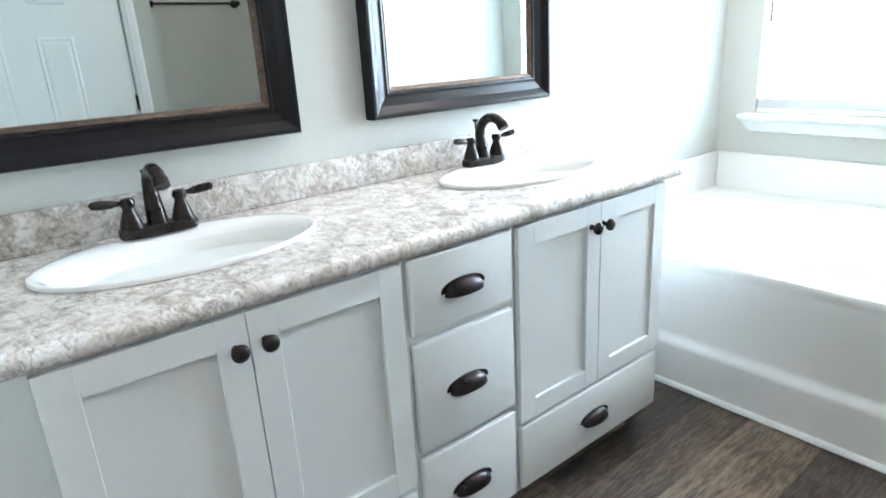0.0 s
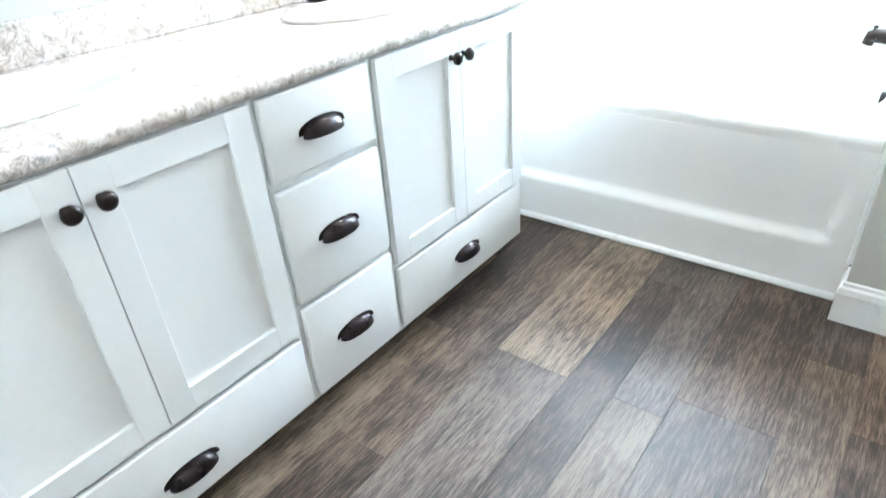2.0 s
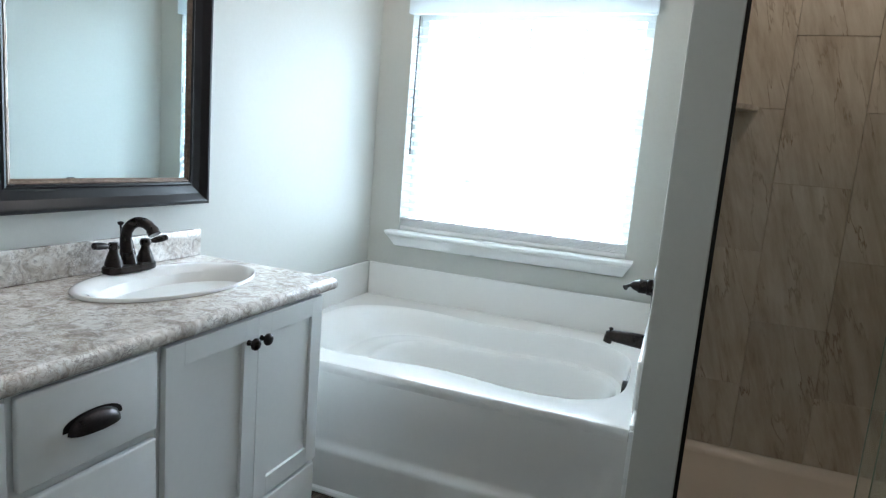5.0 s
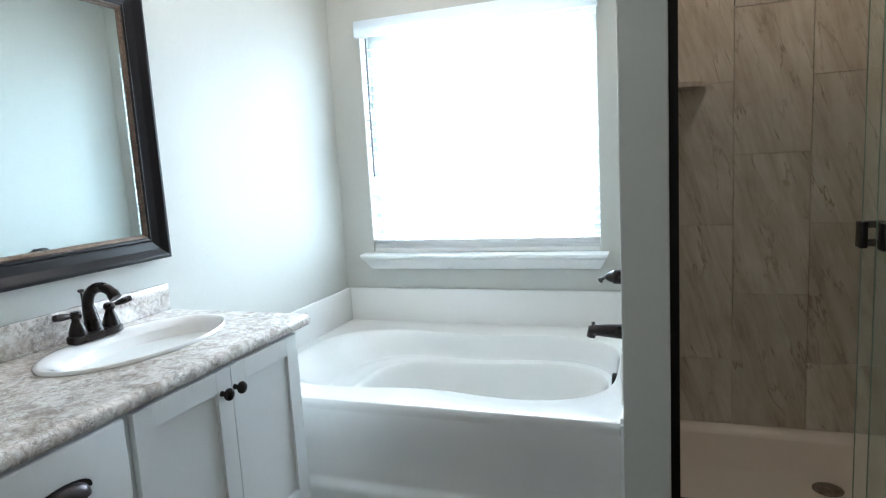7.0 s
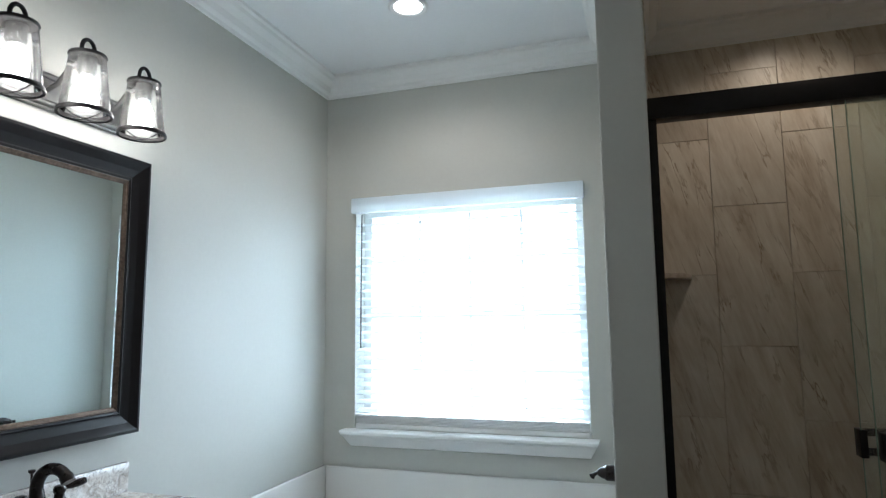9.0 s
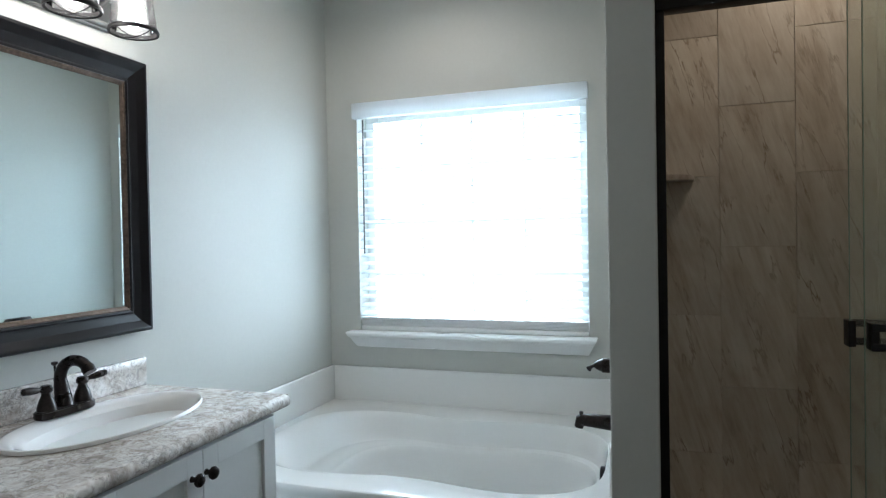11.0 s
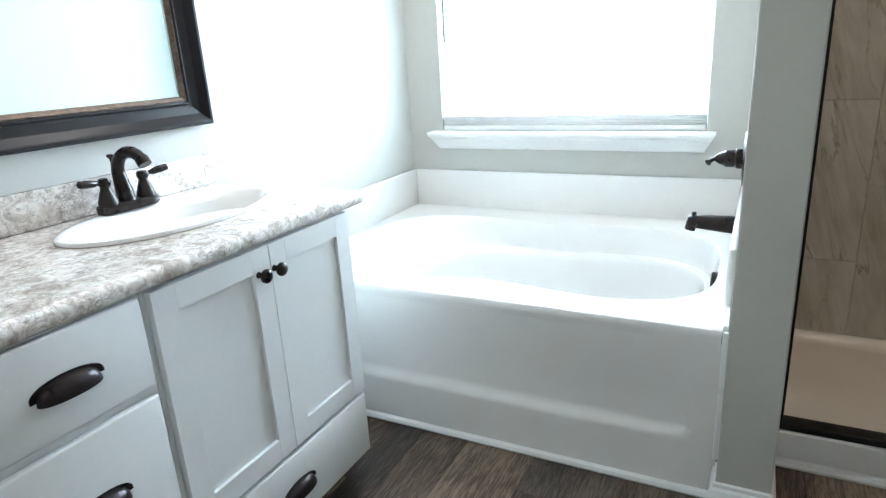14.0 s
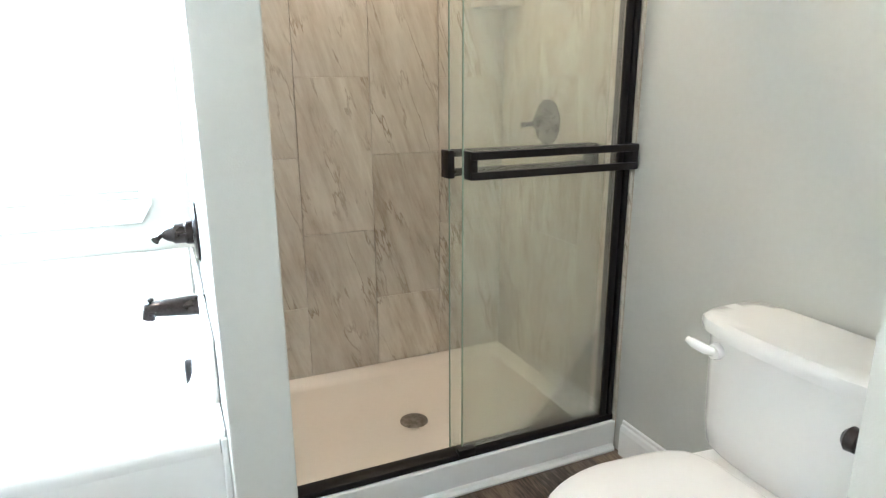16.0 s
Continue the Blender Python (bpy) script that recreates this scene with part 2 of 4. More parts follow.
def streaked(name, stops, along, across, rough, slant=0.0, knots=0.0, relief=0.15, grain=0.5, vein=None, vein_scale=(6.5, 6.5, 0.9), vein_width=0.02, vein_strength=0.75):
    """Wood or veined stone: streaks along local z (tiles) or y (planks), shifted piece by piece."""
    m = bpy.data.materials.new(name)
    m.use_nodes = True
    nt = m.node_tree
    b = nt.nodes["Principled BSDF"]
    b.inputs["Roughness"].default_value = rough
    tc = nt.nodes.new("ShaderNodeTexCoord")
    info = nt.nodes.new("ShaderNodeObjectInfo")
    shift = nt.nodes.new("ShaderNodeVectorMath")
    shift.operation = "SCALE"
    shift.inputs[0].default_value = (37.0, 53.0, 71.0)
    nt.links.new(info.outputs["Random"], shift.inputs["Scale"])
    add = nt.nodes.new("ShaderNodeVectorMath")
    nt.links.new(tc.outputs["Object"], add.inputs[0])
    nt.links.new(shift.outputs[0], add.inputs[1])
    rot = nt.nodes.new("ShaderNodeMapping")
    rot.inputs["Rotation"].default_value = (0, slant, 0)
    nt.links.new(add.outputs[0], rot.inputs[0])
    mp = nt.nodes.new("ShaderNodeMapping")
    mp.inputs["Scale"].default_value = across
    nt.links.new(rot.outputs[0], mp.inputs[0])
    n = nt.nodes.new("ShaderNodeTexNoise")
    n.inputs["Scale"].default_value, n.inputs["Detail"].default_value, n.inputs["Roughness"].default_value, n.inputs["Distortion"].default_value = along, 8, 0.62, 0.9
    nt.links.new(mp.outputs[0], n.inputs["Vector"])
    broad = nt.nodes.new("ShaderNodeTexNoise")
    broad.inputs["Scale"].default_value, broad.inputs["Detail"].default_value = 5.0, 5
    nt.links.new(add.outputs[0], broad.inputs["Vector"])
    mixv = nt.nodes.new("ShaderNodeMath")
    mixv.operation = "MULTIPLY_ADD"
    mixv.inputs[1].default_value = 0.7 - knots
    nt.links.new(n.outputs["Fac"], mixv.inputs[0])
    half = nt.nodes.new("ShaderNodeMath")
    half.operation = "MULTIPLY"
    half.inputs[1].default_value = 0.3 + knots
    nt.links.new(broad.outputs["Fac"], half.inputs[0])
    nt.links.new(half.outputs[0], mixv.inputs[2])
    fm = nt.nodes.new("ShaderNodeMapping")
    fm.inputs["Scale"].default_value = [across[0] * 5, across[1] * 6, across[2] * 5]
    nt.links.new(rot.outputs[0], fm.inputs[0])
    fine = nt.nodes.new("ShaderNodeTexNoise")
    fine.inputs["Scale"].default_value, fine.inputs["Detail"].default_value, fine.inputs["Roughness"].default_value = along, 6, 0.7
    nt.links.new(fm.outputs[0], fine.inputs["Vector"])
    cent = nt.nodes.new("ShaderNodeMath")
    cent.operation = "SUBTRACT"
    cent.inputs[1].default_value = 0.5
    nt.links.new(fine.outputs["Fac"], cent.inputs[0])
    total = nt.nodes.new("ShaderNodeMath")
    total.operation = "MULTIPLY_ADD"
    total.inputs[1].default_value = grain
    nt.links.new(cent.outputs[0], total.inputs[0])
    nt.links.new(mixv.outputs[0], total.inputs[2])
    r = nt.nodes.new("ShaderNodeValToRGB")
    e = r.color_ramp.elements
    e[0].position, e[0].color = stops[0][0], (*stops[0][1], 1)
    e[1].position, e[1].color = stops[1][0], (*stops[1][1], 1)
    for p, c in stops[2:]:
        x = e.new(p)
        x.color = (*c, 1)
    nt.links.new(total.outputs[0], r.inputs[0])
    tone = nt.nodes.new("ShaderNodeMapRange")
    tone.inputs["To Min"].default_value, tone.inputs["To Max"].default_value = 0.90, 1.10
    nt.links.new(info.outputs["Random"], tone.inputs["Value"])
    sc = nt.nodes.new("ShaderNodeVectorMath")
    sc.operation = "SCALE"
    colour = r.outputs[0]
    if vein:
        # thin wandering cracks of another colour, thick in some places and gone in others
        vm = nt.nodes.new("ShaderNodeMapping")
        vm.inputs["Scale"].default_value = vein_scale
        nt.links.new(rot.outputs[0], vm.inputs[0])
        vn = nt.nodes.new("ShaderNodeTexNoise")
        vn.inputs["Scale"].default_value, vn.inputs["Detail"].default_value, vn.inputs["Roughness"].default_value, vn.inputs["Distortion"].default_value = 1.3, 5, 0.58, 0.25
        nt.links.new(vm.outputs[0], vn.inputs["Vector"])
        line = nt.nodes.new("ShaderNodeValToRGB")
        le = line.color_ramp.elements
        le[0].position, le[0].color = 0.497 - 1.3 * vein_width, (0, 0, 0, 1)
        le[1].position, le[1].color = 0.497 + 0.8 * vein_width, (0, 0, 0, 1)
        le.new(0.497).color = (1, 1, 1, 1)
        nt.links.new(vn.outputs["Fac"], line.inputs[0])
        where = nt.nodes.new("ShaderNodeMapRange")
        where.inputs["From Min"].default_value, where.inputs["From Max"].default_value = 0.40, 0.62
        where.inputs["To Max"].default_value = vein_strength
        nt.links.new(broad.outputs["Fac"], where.inputs["Value"])
        amount = nt.nodes.new("ShaderNodeMath")
        amount.operation = "MULTIPLY"
        nt.links.new(line.outputs[0], amount.inputs[0])
        nt.links.new(where.outputs[0], amount.inputs[1])
        vx = nt.nodes.new("ShaderNodeMix")
        vx.data_type = "RGBA"
        vx.inputs["B"].default_value = (*vein, 1)
        nt.links.new(amount.outputs[0], vx.inputs["Factor"])
        nt.links.new(colour, vx.inputs["A"])
        colour = vx.outputs["Result"]
    nt.links.new(colour, sc.inputs[0])
    nt.links.new(tone.outputs[0], sc.inputs["Scale"])
    nt.links.new(sc.outputs[0], b.inputs["Base Color"])
    bp = nt.nodes.new("ShaderNodeBump")
    bp.inputs["Strength"].default_value, bp.inputs["Distance"].default_value = relief, 0.002
    nt.links.new(n.outputs["Fac"], bp.inputs["Height"])
    nt.links.new(bp.outputs[0], b.inputs["Normal"])
    return m


STONE = granite()
W = (38, 3.0, 38)
GRAIN = dict(knots=0.20, grain=0.9, relief=0.25, vein=(0.018, 0.014, 0.012), vein_scale=(26, 1.5, 26), vein_width=0.014)
PLANKS = [
    streaked("plank_tan", [(0.38, (0.066, 0.047, 0.033)), (0.63, (0.265, 0.206, 0.148)), (0.48, (0.168, 0.126, 0.089))], 1.0, W, 0.46, **GRAIN),
    streaked("plank_brown", [(0.38, (0.026, 0.018, 0.013)), (0.63, (0.175, 0.126, 0.089)), (0.49, (0.082, 0.057, 0.041))], 1.0, W, 0.46, **GRAIN),
    streaked("plank_grey", [(0.38, (0.040, 0.032, 0.028)), (0.63, (0.165, 0.133, 0.110)), (0.49, (0.093, 0.073, 0.060))], 1.0, W, 0.46, **GRAIN),
    streaked("plank_dark", [(0.38, (0.019, 0.014, 0.012)), (0.65, (0.125, 0.094, 0.074)), (0.51, (0.054, 0.040, 0.032))], 1.0, W, 0.46, **GRAIN),
    streaked("plank_umber", [(0.38, (0.045, 0.033, 0.024)), (0.63, (0.180, 0.138, 0.100)), (0.49, (0.105, 0.079, 0.057))], 1.0, W, 0.46, **GRAIN),
]
TILE = streaked("veined_beige_tile", [(0.32, (0.37, 0.31, 0.24)), (0.66, (0.66, 0.625, 0.55)), (0.42, (0.49, 0.435, 0.36)), (0.52, (0.565, 0.52, 0.445))], 1.0, (9, 9, 1.3), 0.32, slant=0.30, relief=0.03, grain=0.4, vein=(0.23, 0.17, 0.11), vein_scale=(7.5, 7.5, 1.2), vein_width=0.018, vein_strength=0.9)
TILE_EDGE = streaked("veined_stone_shelf", [(0.35, (0.35, 0.29, 0.24)), (0.65, (0.66, 0.62, 0.56))], 1.0, (10, 10, 5), 0.28, relief=0.02)

# ---------------------------------------------------------------- building helpers


def finish(bm, smooth):
    bmesh.ops.recalc_face_normals(bm, faces=bm.faces)
    if smooth:
        for f in bm.faces:
            f.smooth = True


def mesh_of(name, bm, material, origin=(0, 0, 0), smooth=False):
    finish(bm, smooth)
    bmesh.ops.translate(bm, verts=bm.verts, vec=[-c for c in origin])
    me = bpy.data.meshes.new(name)
    bm.to_mesh(me)
    bm.free()
    if smooth:
        me.set_sharp_from_angle(angle=radians(38))
    me.materials.append(material)
    return me


def structure(name, bm, material, label, category, smooth=False):
    return tagged(new(name, mesh_of(name, bm, material, smooth=smooth)), label, category, kind="structure")


def thing(name, at, label, category, group=""):
    ob = new(name)
    ob.empty_display_size = 0.05
    ob.location = at
    return tagged(ob, label, category, group)


def base_of(ob):
    while ob.parent:
        ob = ob.parent
    return tuple(ob.location)


def part(name, bm, material, parent, label="", smooth=True):
    """One mesh, built in world metres, as a part under a thing or under a part."""
    ob = new(name, mesh_of(name, bm, material, base_of(parent), smooth))
    ob.parent = parent
    return tagged(ob, label)


def box(x0, x1, y0, y1, z0, z1, bevel=0.0, bm=None, seg=2):
    """A box between two corners; on its own it may be bevelled."""
    own = bmesh.new()
    bmesh.ops.create_cube(own, size=1)
    bmesh.ops.scale(own, verts=own.verts, vec=(x1 - x0, y1 - y0, z1 - z0))
    bmesh.ops.translate(own, verts=own.verts, vec=((x0 + x1) / 2, (y0 + y1) / 2, (z0 + z1) / 2))
    if bevel:
        bmesh.ops.bevel(own, geom=own.edges[:], offset=bevel, segments=seg, affect="EDGES", profile=0.5)
    return join(bm, own) if bm else own


def join(a, b):
    me = bpy.data.meshes.new("tmp")
    b.to_mesh(me)
    b.free()
    a.from_mesh(me)
    bpy.data.meshes.remove(me)
    return a


AXIS = {"x": Matrix.Rotation(radians(90), 4, "Y"), "y": Matrix.Rotation(radians(-90), 4, "X"), "z": Matrix.Identity(4)}


def lathe(profile, at, axis="z", n=28, sx=1.0, sy=1.0):
    """A turned shape: (radius, height) steps about an axis through `at`."""
    bm = bmesh.new()
    rings = []
    for r, h in profile:
        if r < 1e-6:
            rings.append([bm.verts.new((0, 0, h))])
        else:
            rings.append([bm.verts.new((r * sx * math.cos(2 * math.pi * i / n), r * sy * math.sin(2 * math.pi * i / n), h)) for i in range(n)])
    for a, b in zip(rings, rings[1:]):
        for i in range(n):
            j = (i + 1) % n
            if len(a) == 1 and len(b) == 1:
                continue
            if len(a) == 1:
                bm.faces.new((a[0], b[i], b[j]))
            elif len(b) == 1:
                bm.faces.new((a[i], a[j], b[0]))
            else:
                bm.faces.new((a[i], a[j], b[j], b[i]))
    bmesh.ops.transform(bm, matrix=Matrix.Translation(at) @ AXIS[axis], verts=bm.verts)
    return bm


def tube(points, radii, n=14, flat=1.0, closed=False):
    """A round bar along a line of points, with a radius at each."""
    bm = bmesh.new()
    pts = [Vector(p) for p in points]
    if not hasattr(radii, "__len__"):
        radii = [radii] * len(pts)
    rings, up = [], None
    for i, p in enumerate(pts):
        if closed:
            d = (pts[(i + 1) % len(pts)] - pts[i - 1]).normalized()
        else:
            d = (pts[min(i + 1, len(pts) - 1)] - pts[max(i - 1, 0)]).normalized()
        if up is None:
            up = d.orthogonal().normalized()
        up = (up - d * up.dot(d)).normalized()
        side = d.cross(up)
        rings.append([bm.verts.new(p + radii[i] * (math.cos(2 * math.pi * k / n) * up + flat * math.sin(2 * math.pi * k / n) * side)) for k in range(n)])
    pairs = list(zip(rings, rings[1:])) + ([(rings[-1], rings[0])] if closed else [])
    for a, b in pairs:
        for k in range(n):
            bm.faces.new((a[k], a[(k + 1) % n], b[(k + 1) % n], b[k]))
    if not closed:
        bm.faces.new(rings[0])
        bm.faces.new(rings[-1])
    return bm


def prism(outline, axis, a, b, bevel=0.0):
    """A flat outline pushed from a to b along an axis. Outline coordinates are the other two axes in order."""
    bm = bmesh.new()

    def put(u, v, w):
        return {"x": (w, u, v), "y": (u, w, v), "z": (u, v, w)}[axis]
    lo = [bm.verts.new(put(u, v, a)) for u, v in outline]
    hi = [bm.verts.new(put(u, v, b)) for u, v in outline]
    bm.faces.new(lo)
    bm.faces.new(hi)
    for i in range(len(lo)):
        j = (i + 1) % len(lo)
        bm.faces.new((lo[i], lo[j], hi[j], hi[i]))
    if bevel:
        bmesh.ops.recalc_face_normals(bm, faces=bm.faces)
        bmesh.ops.bevel(bm, geom=bm.edges[:], offset=bevel, segments=2, affect="EDGES")
    return bm


def mitred(profile, y0, y1, z0, z1):
    """Four mitred picture-frame sides on the wall x = 0. Profile: (inset from the outer edge, height off the wall)."""
    bm = bmesh.new()
    rings = []
    for d, h in profile:
        rings.append([bm.verts.new(c) for c in ((h, y0 + d, z0 + d), (h, y1 - d, z0 + d), (h, y1 - d, z1 - d), (h, y0 + d, z1 - d))])
    for a, b in zip(rings, rings[1:]):
        for i in range(4):
            bm.faces.new((a[i], a[(i + 1) % 4], b[(i + 1) % 4], b[i]))
    return bm


def moulding(name, path, profile, material, label, category="trim"):
    """A trim run along a level line. Profile: (out from the wall to the left of travel, z)."""
    bm = bmesh.new()
    pts = [Vector(p) for p in path]
    rings = []
    for i, p in enumerate(pts):
        d0 = (p - pts[i - 1]).normalized() if i else (pts[1] - p).normalized()
        d1 = (pts[i + 1] - p).normalized() if i + 1 < len(pts) else d0
        n0, n1 = Vector((-d0.y, d0.x)), Vector((-d1.y, d1.x))
        m = (n0 + n1) / (1 + n0.dot(n1))
        rings.append([bm.verts.new((p.x + m.x * o, p.y + m.y * o, z)) for o, z in profile])
    k = len(profile)
    for a, b in zip(rings, rings[1:]):
        for i in range(k):
            bm.faces.new((a[i], a[(i + 1) % k], b[(i + 1) % k], b[i]))
    bm.faces.new(rings[0])
    bm.faces.new(rings[-1])
    return structure(name, bm, material, label, category)


# ---------------------------------------------------------------- structure
NORTH, EAST, DOORWALL, RETURN, PART0, PART1, PFRONT, CEILING = 1.295, 2.812, 2.32, -0.627, 1.515, 1.643, 0.10, 2.735
WX0, WX1, WZ0, WZ1 = 0.176, 1.354, 0.8785, 2.02

structure("floor", box(-0.12, 2.95, -3.2, 1.45, -0.12, -0.0045), SUBFLOOR, "dark subfloor under weathered wood-look planks", "floor")
structure("ceiling", box(-0.12, 2.95, -3.2, 1.45, CEILING, CEILING + 0.12), CEIL, "smooth white painted ceiling", "ceiling")
structure("wall_west", box(-0.12, 0, -3.1, 1.45, -0.0045, CEILING), PAINT, "pale greige painted wall behind the vanity", "wall")
bm = box(0, WX0, NORTH, 1.45, -0.0045, CEILING)
box(WX1, 2.95, NORTH, 1.45, -0.0045, CEILING, bm=bm)
box(WX0, WX1, NORTH, 1.45, -0.0045, WZ0, bm=bm)
box(WX0, WX1, NORTH, 1.45, WZ1, CEILING, bm=bm)
structure("wall_north", bm, PAINT, "pale greige painted wall with a window above the tub", "wall")
structure("wall_partition", box(PART0, PART1, PFRONT, NORTH, -0.0045, CEILING, 0.004), PAINT, "greige painted partition between tub and shower", "wall")
structure("wall_east", box(EAST, EAST + 0.12, RETURN - 0.1, NORTH, -0.0045, CEILING), PAINT, "greige painted wall behind the toilet", "wall")
structure("wall_return", box(DOORWALL + 0.1, EAST, RETURN - 0.1, RETURN, -0.0045, CEILING), PAINT, "greige painted return wall of the toilet alcove", "wall")
DY0, DY1, DZ = -1.60, -0.785, 2.04
bm = box(DOORWALL, DOORWALL + 0.1, DY1, RETURN, -0.0045, CEILING)
box(DOORWALL, DOORWALL + 0.1, -3.1, DY0, -0.0045, CEILING, bm=bm)
box(DOORWALL, DOORWALL + 0.1, DY0, DY1, DZ, CEILING, bm=bm)
structure("wall_door", bm, PAINT, "greige painted wall with a white panel door", "wall")
structure("wall_south", box(0, DOORWALL + 0.1, -3.2, -3.1, -0.0045, CEILING), PAINT, "plain greige wall behind", "wall")
structure("wall_side", box(0, 0.66, -1.90, -1.765, -0.0045, CEILING), PAINT, "greige wall end beside the vanity", "wall")

CROWN = [(0.0, 2.632), (0.010, 2.632), (0.014, 2.645), (0.030, 2.655), (0.042, 2.680), (0.070, 2.700), (0.078, 2.714), (0.092, 2.718), (0.092, 2.7345), (0.0, 2.7345)]
moulding("crown_trim", [(PART0, PFRONT), (PART0, NORTH), (0, NORTH), (0, -1.765)], CROWN, TRIM, "white crown moulding round the ceiling")
moulding("crown_trim_shower", [(EAST, RETURN), (EAST, NORTH), (PART1, NORTH), (PART1, PFRONT)], CROWN, TRIM, "white crown moulding round the shower ceiling")
SKIRT = [(0, 0.001), (0.015, 0.001), (0.015, 0.095), (0.011, 0.112), (0.006, 0.118), (0.006, 0.128), (0, 0.132)]
moulding("baseboard", [(PART0, 0.188), (PART0, PFRONT), (PART1, PFRONT), (PART1, 0.417)], [(-o, z) for o, z in SKIRT], TRIM, "white baseboard wrapped round the partition end", "baseboard")
moulding("baseboard_east", [(DOORWALL, DY1 + 0.085), (DOORWALL, RETURN), (EAST, RETURN), (EAST, 0.40)], SKIRT, TRIM, "white baseboard in the toilet alcove", "baseboard")
moulding("baseboard_south", [(0.66, -3.1), (DOORWALL, -3.1), (DOORWALL, DY0 - 0.085)], SKIRT, TRIM, "white baseboard behind", "baseboard")

# ---------------------------------------------------------------- window and blind


def window():
    w = structure("window_1", box(WX0 + 0.001, WX1 - 0.001, 1.40, 1.44, WZ0 + 0.001, WZ0 + 0.045, 0.004), TRIM, "white double-hung window with a grid of bars", "window")
    part("window_frame", box(WX0 + 0.001, WX1 - 0.001, 1.40, 1.44, WZ1 - 0.045, WZ1 - 0.001, 0.004), TRIM, w)
    for x in (WX0 + 0.001, WX1 - 0.046):
        part("window_frame", box(x, x + 0.045, 1.40, 1.44, WZ0 + 0.045, WZ1 - 0.045, 0.004), TRIM, w)
    mid = (WZ0 + WZ1) / 2
    part("meeting_rail", box(WX0 + 0.046, WX1 - 0.046, 1.402, 1.438, mid - 0.018, mid + 0.018, 0.003), TRIM, w)
    for i in range(1, 4):
        x = WX0 + 0.045 + (WX1 - WX0 - 0.09) * i / 4
        part("muntin", box(x - 0.008, x + 0.008, 1.412, 1.43, WZ0 + 0.045, WZ1 - 0.045), TRIM, w, smooth=False)
    for z in ((WZ0 + mid) / 2, (WZ1 + mid) / 2):
        part("muntin", box(WX0 + 0.046, WX1 - 0.046, 1.414, 1.428, z - 0.008, z + 0.008), TRIM, w, smooth=False)
    p = part("pane", box(WX0 + 0.046, WX1 - 0.046, 1.419, 1.423, WZ0 + 0.045, WZ1 - 0.045), PANE, w, smooth=False)
    p.visible_shadow = False


window()
profile = [(1.294, 0.878), (1.222, 0.878), (1.215, 0.872), (1.215, 0.860), (1.226, 0.850), (1.236, 0.846), (1.250, 0.820), (1.262, 0.802), (1.276, 0.795), (1.294, 0.795)]
bm = bmesh.new()
loops = []
for x, s in ((0.128, 1), (1.392, -1)):
    loops.append([bm.verts.new((x + s * max(0.0, (0.872 - z)) * 0.55, y, z)) for y, z in profile])
for i in range(len(profile)):
    j = (i + 1) % len(profile)
    bm.faces.new((loops[0][i], loops[0][j], loops[1][j], loops[1][i]))
bm.faces.new(loops[0])
bm.faces.new(loops[1])
structure("window_sill", bm, TRIM, "white moulded window sill with mitred ends", "window sill")

blind = thing("window_blind", (0.765, 1.27, 0.88), "white horizontal slat blind lowered over the bright window", "blind")
part("headrail", box(0.162, 1.361, 1.262, 1.2945, 1.982, 2.061, 0.004), BLIND, blind, "white valance")
slat_me = None
for i in range(23):
    z = 0.965 + i * 0.0435
    if slat_me is None:
        bm = bmesh.new()
        rows = []
        for k in range(7):
            u = (k - 3) / 3
            rows.append([bm.verts.new((x, 1.322 + u * 0.024, z + 0.004 * (1 - u * u) + 0.008 * u + o)) for x in (0.182, 1.348) for o in (0, 0.0025)])
        for a, b in zip(rows, rows[1:]):
            bm.faces.new((a[1], a[3], b[3], b[1]))
            bm.faces.new((a[0], a[2], b[2], b[0]))
            bm.faces.new((a[0], a[1], b[1], b[0]))
            bm.faces.new((a[2], a[3], b[3], b[2]))
        for r in (rows[0], rows[-1]):
            bm.faces.new((r[0], r[1], r[3], r[2]))
        first = part("slat", bm, BLIND, blind)
        slat_me = first.data
    else:
        s = new("slat", slat_me)
        s.parent = blind
        s.location = (0, 0, i * 0.0435)
for i in range(6):
    z = 0.907 + 0.0068 * i
    part("stacked_slat", box(0.182, 1.348, 1.297 + 0.001 * (i % 2), 1.347, z, z + 0.0045, 0.0012, seg=1), RAIL, blind)
part("bottom_rail", box(0.180, 1.350, 1.296, 1.348, 0.8795, 0.904, 0.004), RAIL, blind)
for x in (0.30, 0.765, 1.23):
    part("ladder_cord", tube([(x, 1.2965, 0.90), (x, 1.2965, 1.98)], 0.0012, 6), BLIND, blind)
part("tilt_wand", tube([(0.215, 1.286, 1.975), (0.213, 1.286, 1.6), (0.212, 1.286, 1.28)], 0.004, 8), NICKEL, blind, "clear tilt wand")
tagged(new("backdrop", mesh_of("backdrop", box(-8, 9, 7.0, 7.1, -4, 8), OUTSIDE)), "bright hazy daylight outside the window", "backdrop", kind="structure")

# ---------------------------------------------------------------- ceiling light over the tub
can = thing("ceiling_downlight", (0.72, 0.67, CEILING), "round white recessed ceiling light, lit", "ceiling light")
part("trim_ring", lathe([(0.062, -0.001), (0.085, -0.001), (0.086, -0.006), (0.078, -0.010), (0.062, -0.006), (0.062, -0.001)], (0.72, 0.67, CEILING)), TRIM, can)
part("lens", lathe([(0, -0.005), (0.061, -0.005), (0.061, -0.002)], (0.72, 0.67, CEILING)), CANLIGHT, can, "glowing lens")

# ---------------------------------------------------------------- vanity
FX = 0.545


